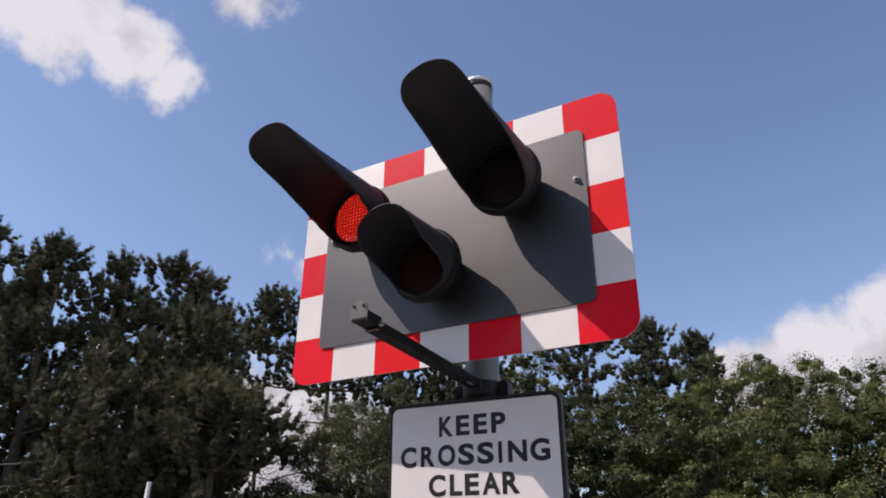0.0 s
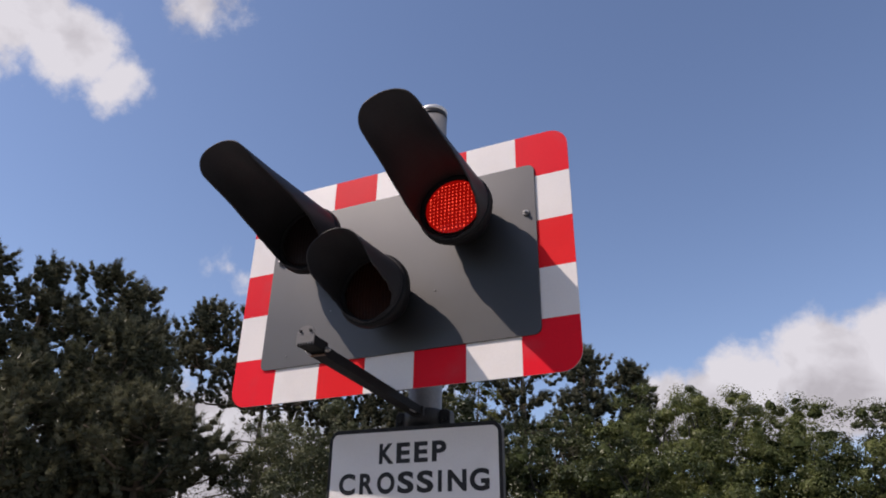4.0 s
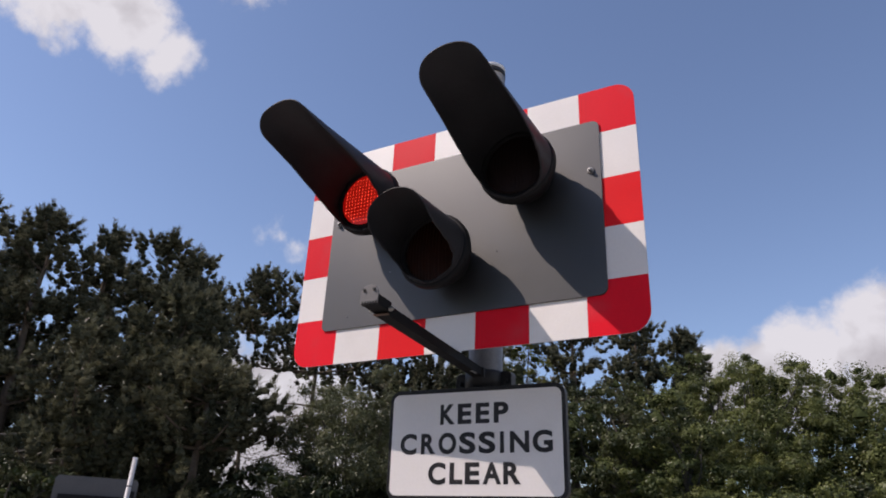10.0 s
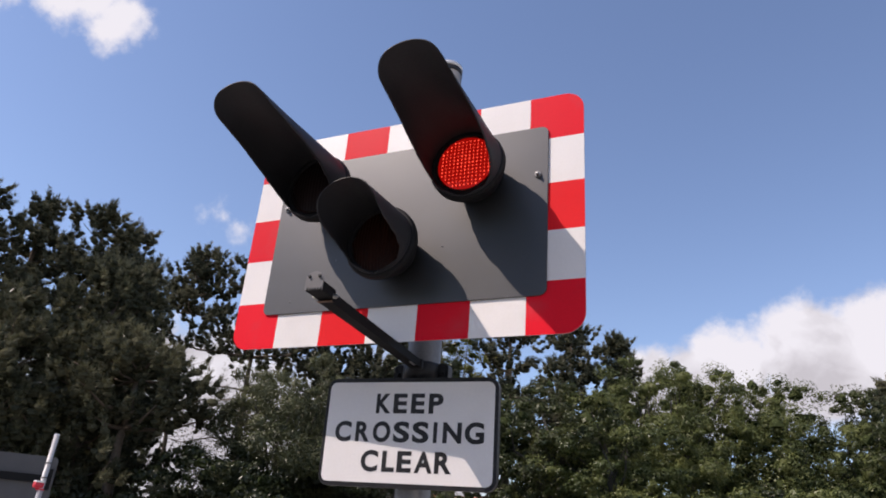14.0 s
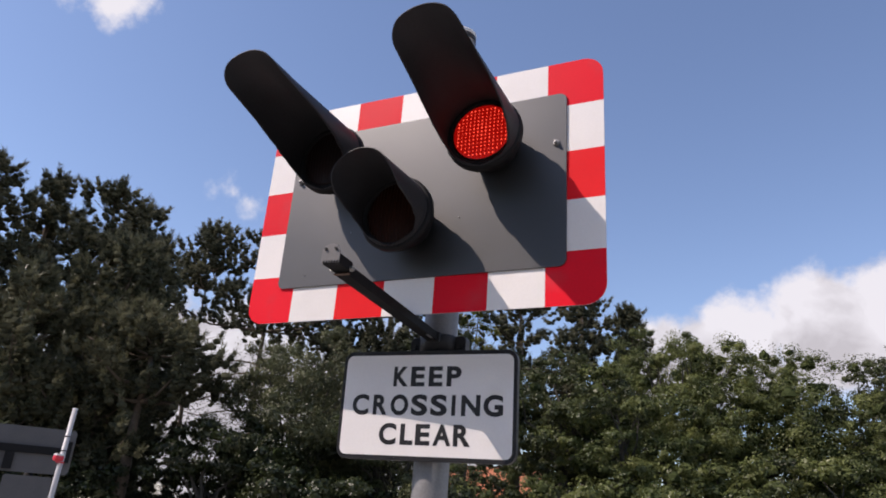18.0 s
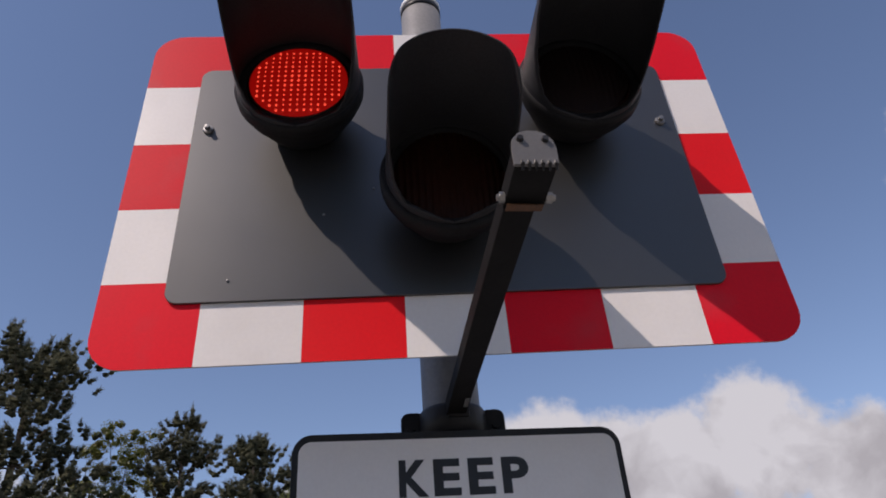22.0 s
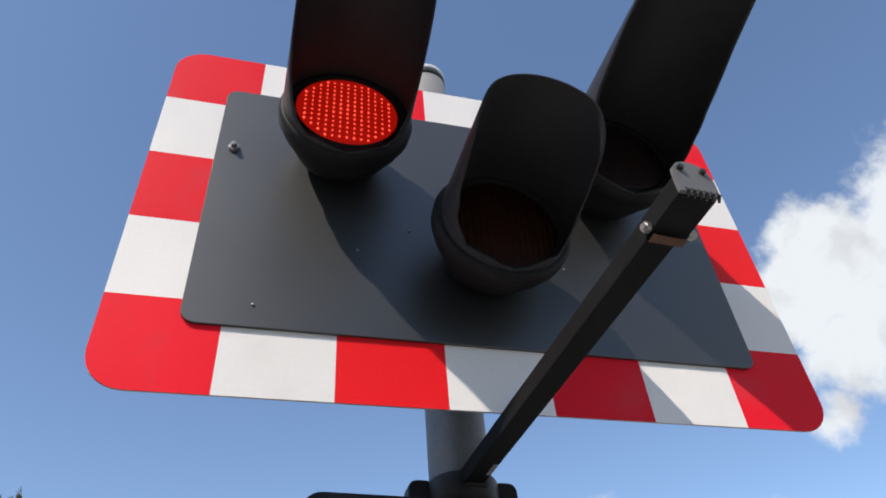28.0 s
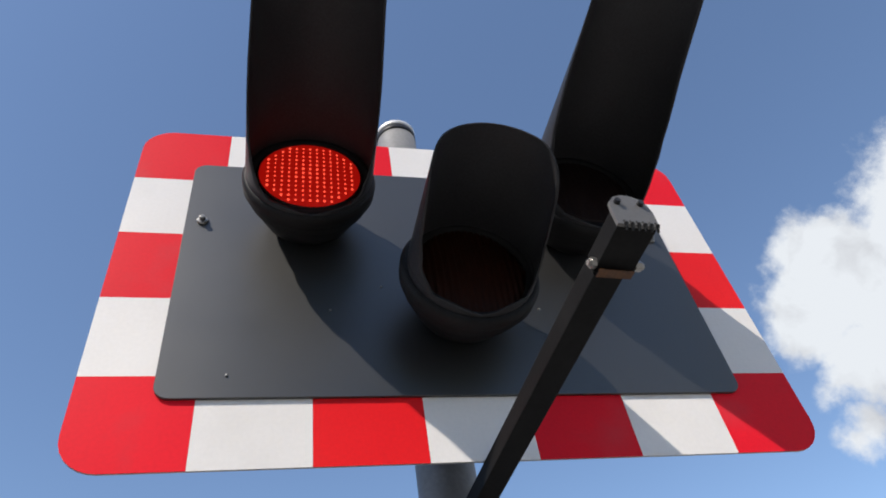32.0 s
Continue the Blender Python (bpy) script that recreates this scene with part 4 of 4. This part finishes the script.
pine_tree(9.6, 29, 17.0, 1.2, 0.12, "slim pointed dark conifer", 1.2, FIR)
pine_tree(-9.2, 30, 13.2, 1.8, 0.2, dark, 1.0)
pine_tree(-13.4, 31, 10.6, 2.4, 0.1, dark, 1.0)
pine_tree(-18.8, 36, 7.4, 3.0, 0.05, dark, 0.9)
pine_tree(-23.6, 42, 4.2, 3.4, 0.05, dark, 0.8)
pine_tree(-29, 46, 2.4, 3.4, 0.05, dark, 0.8)
leafy_tree(36.1, 19, 14.3, 2.7, 0.6, "grey-green evergreen broadleaf tree with glinting leaves", HOLM, 0.062, 130, 560, hearts=0)
leafy_tree(28.8, 18.5, 11.2, 2.3, 0.5, "grey-green evergreen broadleaf tree with glinting leaves", HOLM, 0.062, 100, 420, hearts=0.25)
leafy_tree(22.8, 33, 19.8, 2.4, 4.0, "yellow-green broadleaf tree among pines", YELLOW, 0.12, 60, 260)
leafy_tree(23.0, 24, 14.5, 2.6, 3.6, "broadleaf tree with dark green leaves", HEDGE, 0.096, 70, 330)
leafy_tree(15.0, 22, 14.2, 2.5, 2.2, "broadleaf tree with dark green leaves", DARK_LEAF, 0.096, 80, 330)
leafy_tree(10.2, 21, 12.6, 2.2, 1.6, "broadleaf tree with mid-green leaves", OAK, 0.09, 75, 330)
leafy_tree(4.6, 24, 16.2, 2.6, 2.6, "round-headed broadleaf tree with light green leaves and gaps", OAK, 0.08, 100, 420, hearts=0)
leafy_tree(0.9, 24.5, 14.6, 2.6, 1.6, "round-headed broadleaf tree with light green leaves", OAK, 0.08, 85, 380)
leafy_tree(7.4, 25, 15.2, 1.9, 3.0, "broadleaf tree with mid-green leaves and bare inner limbs", OAK, 0.08, 54, 460, hearts=0)
leafy_tree(-3.0, 25, 13.7, 2.7, 1.4, "broadleaf tree with mid-green leaves", OAK, 0.08, 90, 380)
leafy_tree(-7.0, 26, 12.8, 2.8, 1.0, "broadleaf tree with dark green leaves", DARK_LEAF, 0.10, 110, 300)
leafy_tree(-12.5, 26, 10.7, 3.0, 0.8, "broadleaf tree with mid-green leaves", OAK, 0.10, 95, 300)
leafy_tree(-17.8, 29, 6.0, 3.0, 0.5, "broadleaf tree with dark green leaves", HEDGE, 0.11, 80, 280)
leafy_tree(20.6, 22, 5.6, 1.7, 1.5, "thin young broadleaf tree before the brick house", DARK_LEAF, 0.085, 26, 260, hearts=0, trunk_r=0.10)
leafy_tree(18.0, 21, 5.0, 1.5, 1.2, "thin young broadleaf tree before the brick house", DARK_LEAF, 0.085, 22, 260, hearts=0, trunk_r=0.10)
for bearing, far, el, mat in ((53, 19, 4.0, HEDGE), (42.2, 18, 6.2, HEDGE), (39.2, 18.5, 6.6, HEDGE), (36, 17, 6.0, HEDGE), (30, 16.5, 5.0, HEDGE), (24.5, 17.5, 2.6, OAK), (21.6, 24, 2.6, OAK), (18.0, 26, 2.2, HEDGE), (17.2, 22, 1.6, OAK), (15, 18, 3.4, OAK), (9, 18.5, 5.0, OAK), (5.2, 20, 5.0, OAK), (2.8, 21, 6.0, OAK), (0.6, 20.5, 6.4, OAK), (-2.0, 22, 6.4, HEDGE), (-4.2, 21, 6.0, OAK), (-7.2, 22, 5.8, OAK), (-10, 22, 5.6, HEDGE), (-13.5, 24, 3.4, HEDGE), (60, 18, 6.0, HEDGE), (-22, 30, 1.6, OAK)):
    leafy_tree(bearing, far, el, 2.0, 0.1, "dense leafy green shrub under the trees", mat, 0.10, 42, 260, name="shrub", trunk_r=0.08)


# unseen pines added behind the viewer's back, which close the place and hide low sky
def unseen_belt():
    label = "tall dark green pine added out of view behind the viewer"
    first = pine_tree(112, 16, 36, 3.6, 0.05, label, 0.55, per=8)
    start = out_there(112, 16)
    for k, bearing in enumerate((126, 182, 206, 228)):
        copy_thing(first, Matrix.Translation(out_there(bearing, 16 + 1.4 * (k % 3)) - start) @ first.matrix_basis)
    # a thicker clump, added to darken what the grey panel reflects
    first = pine_tree(147, 14.5, 37, 4.2, 0.02, label, 1.1, per=14)
    start = out_there(147, 14.5)
    for bearing, far in ((158, 15.5), (169, 14.5)):
        copy_thing(first, Matrix.Translation(out_there(bearing, far) - start) @ first.matrix_basis)


unseen_belt()


# ---- a brick house among the trees ----
def house():
    at = out_there(19.8, 40)
    h = thing("house", "orange brick house with a clay-tiled roof behind trees", "house", Matrix.Translation(at) @ pose(0, 0, 0, 0, 0, 26))
    brick = material("orange_brick", (0.42, 0.15, 0.075), rough=0.85, vary=0.25, scale=3, fine_scale=30, bump=0.4)
    tile = material("clay_tile", (0.45, 0.16, 0.08), rough=0.8, vary=0.25, scale=4, fine_scale=25, bump=0.5)
    part("wall", box(-3.2, 3.2, -2.6, 2.6, 0, 2.7), brick, h)
    bm = bmesh.new()
    low = [bm.verts.new(p) for p in ((-3.5, -2.9, 2.6), (3.5, -2.9, 2.6), (3.5, 2.9, 2.6), (-3.5, 2.9, 2.6))]
    top = [bm.verts.new(p) for p in ((-3.5, 0, 4.5), (3.5, 0, 4.5))]
    for f in ((low[0], low[1], top[1], top[0]), (low[2], low[3], top[0], top[1]), (low[1], low[2], top[1]), (low[3], low[0], top[0]), (low[3], low[2], low[1], low[0])):
        bm.faces.new(f)
    part("roof", bm, tile, h)
    return h


house()


# ---- the flashing: each disc turns its glowing face to the front or away ----
def motions():
    beat, first = 0.4205, -0.14
    for disc, lit_first in ((left_disc, True), (right_disc, False)):
        angle = 0 if lit_first else 180
        rows = [(0.0, angle)]
        n = 1
        while first + n * beat < 32.0:
            start = math.floor((first + n * beat) * 10) / 10
            for k in range(4):
                rows.append((start + k / 30, angle + 60 * k))
            angle += 180
            n += 1
        if rows[-1][0] < 32.0:
            rows.append((32.0, rows[-1][1]))
        walk(disc, [(t, pose(0, 0, 0, 0, 0, a)) for t, a in rows])


motions()
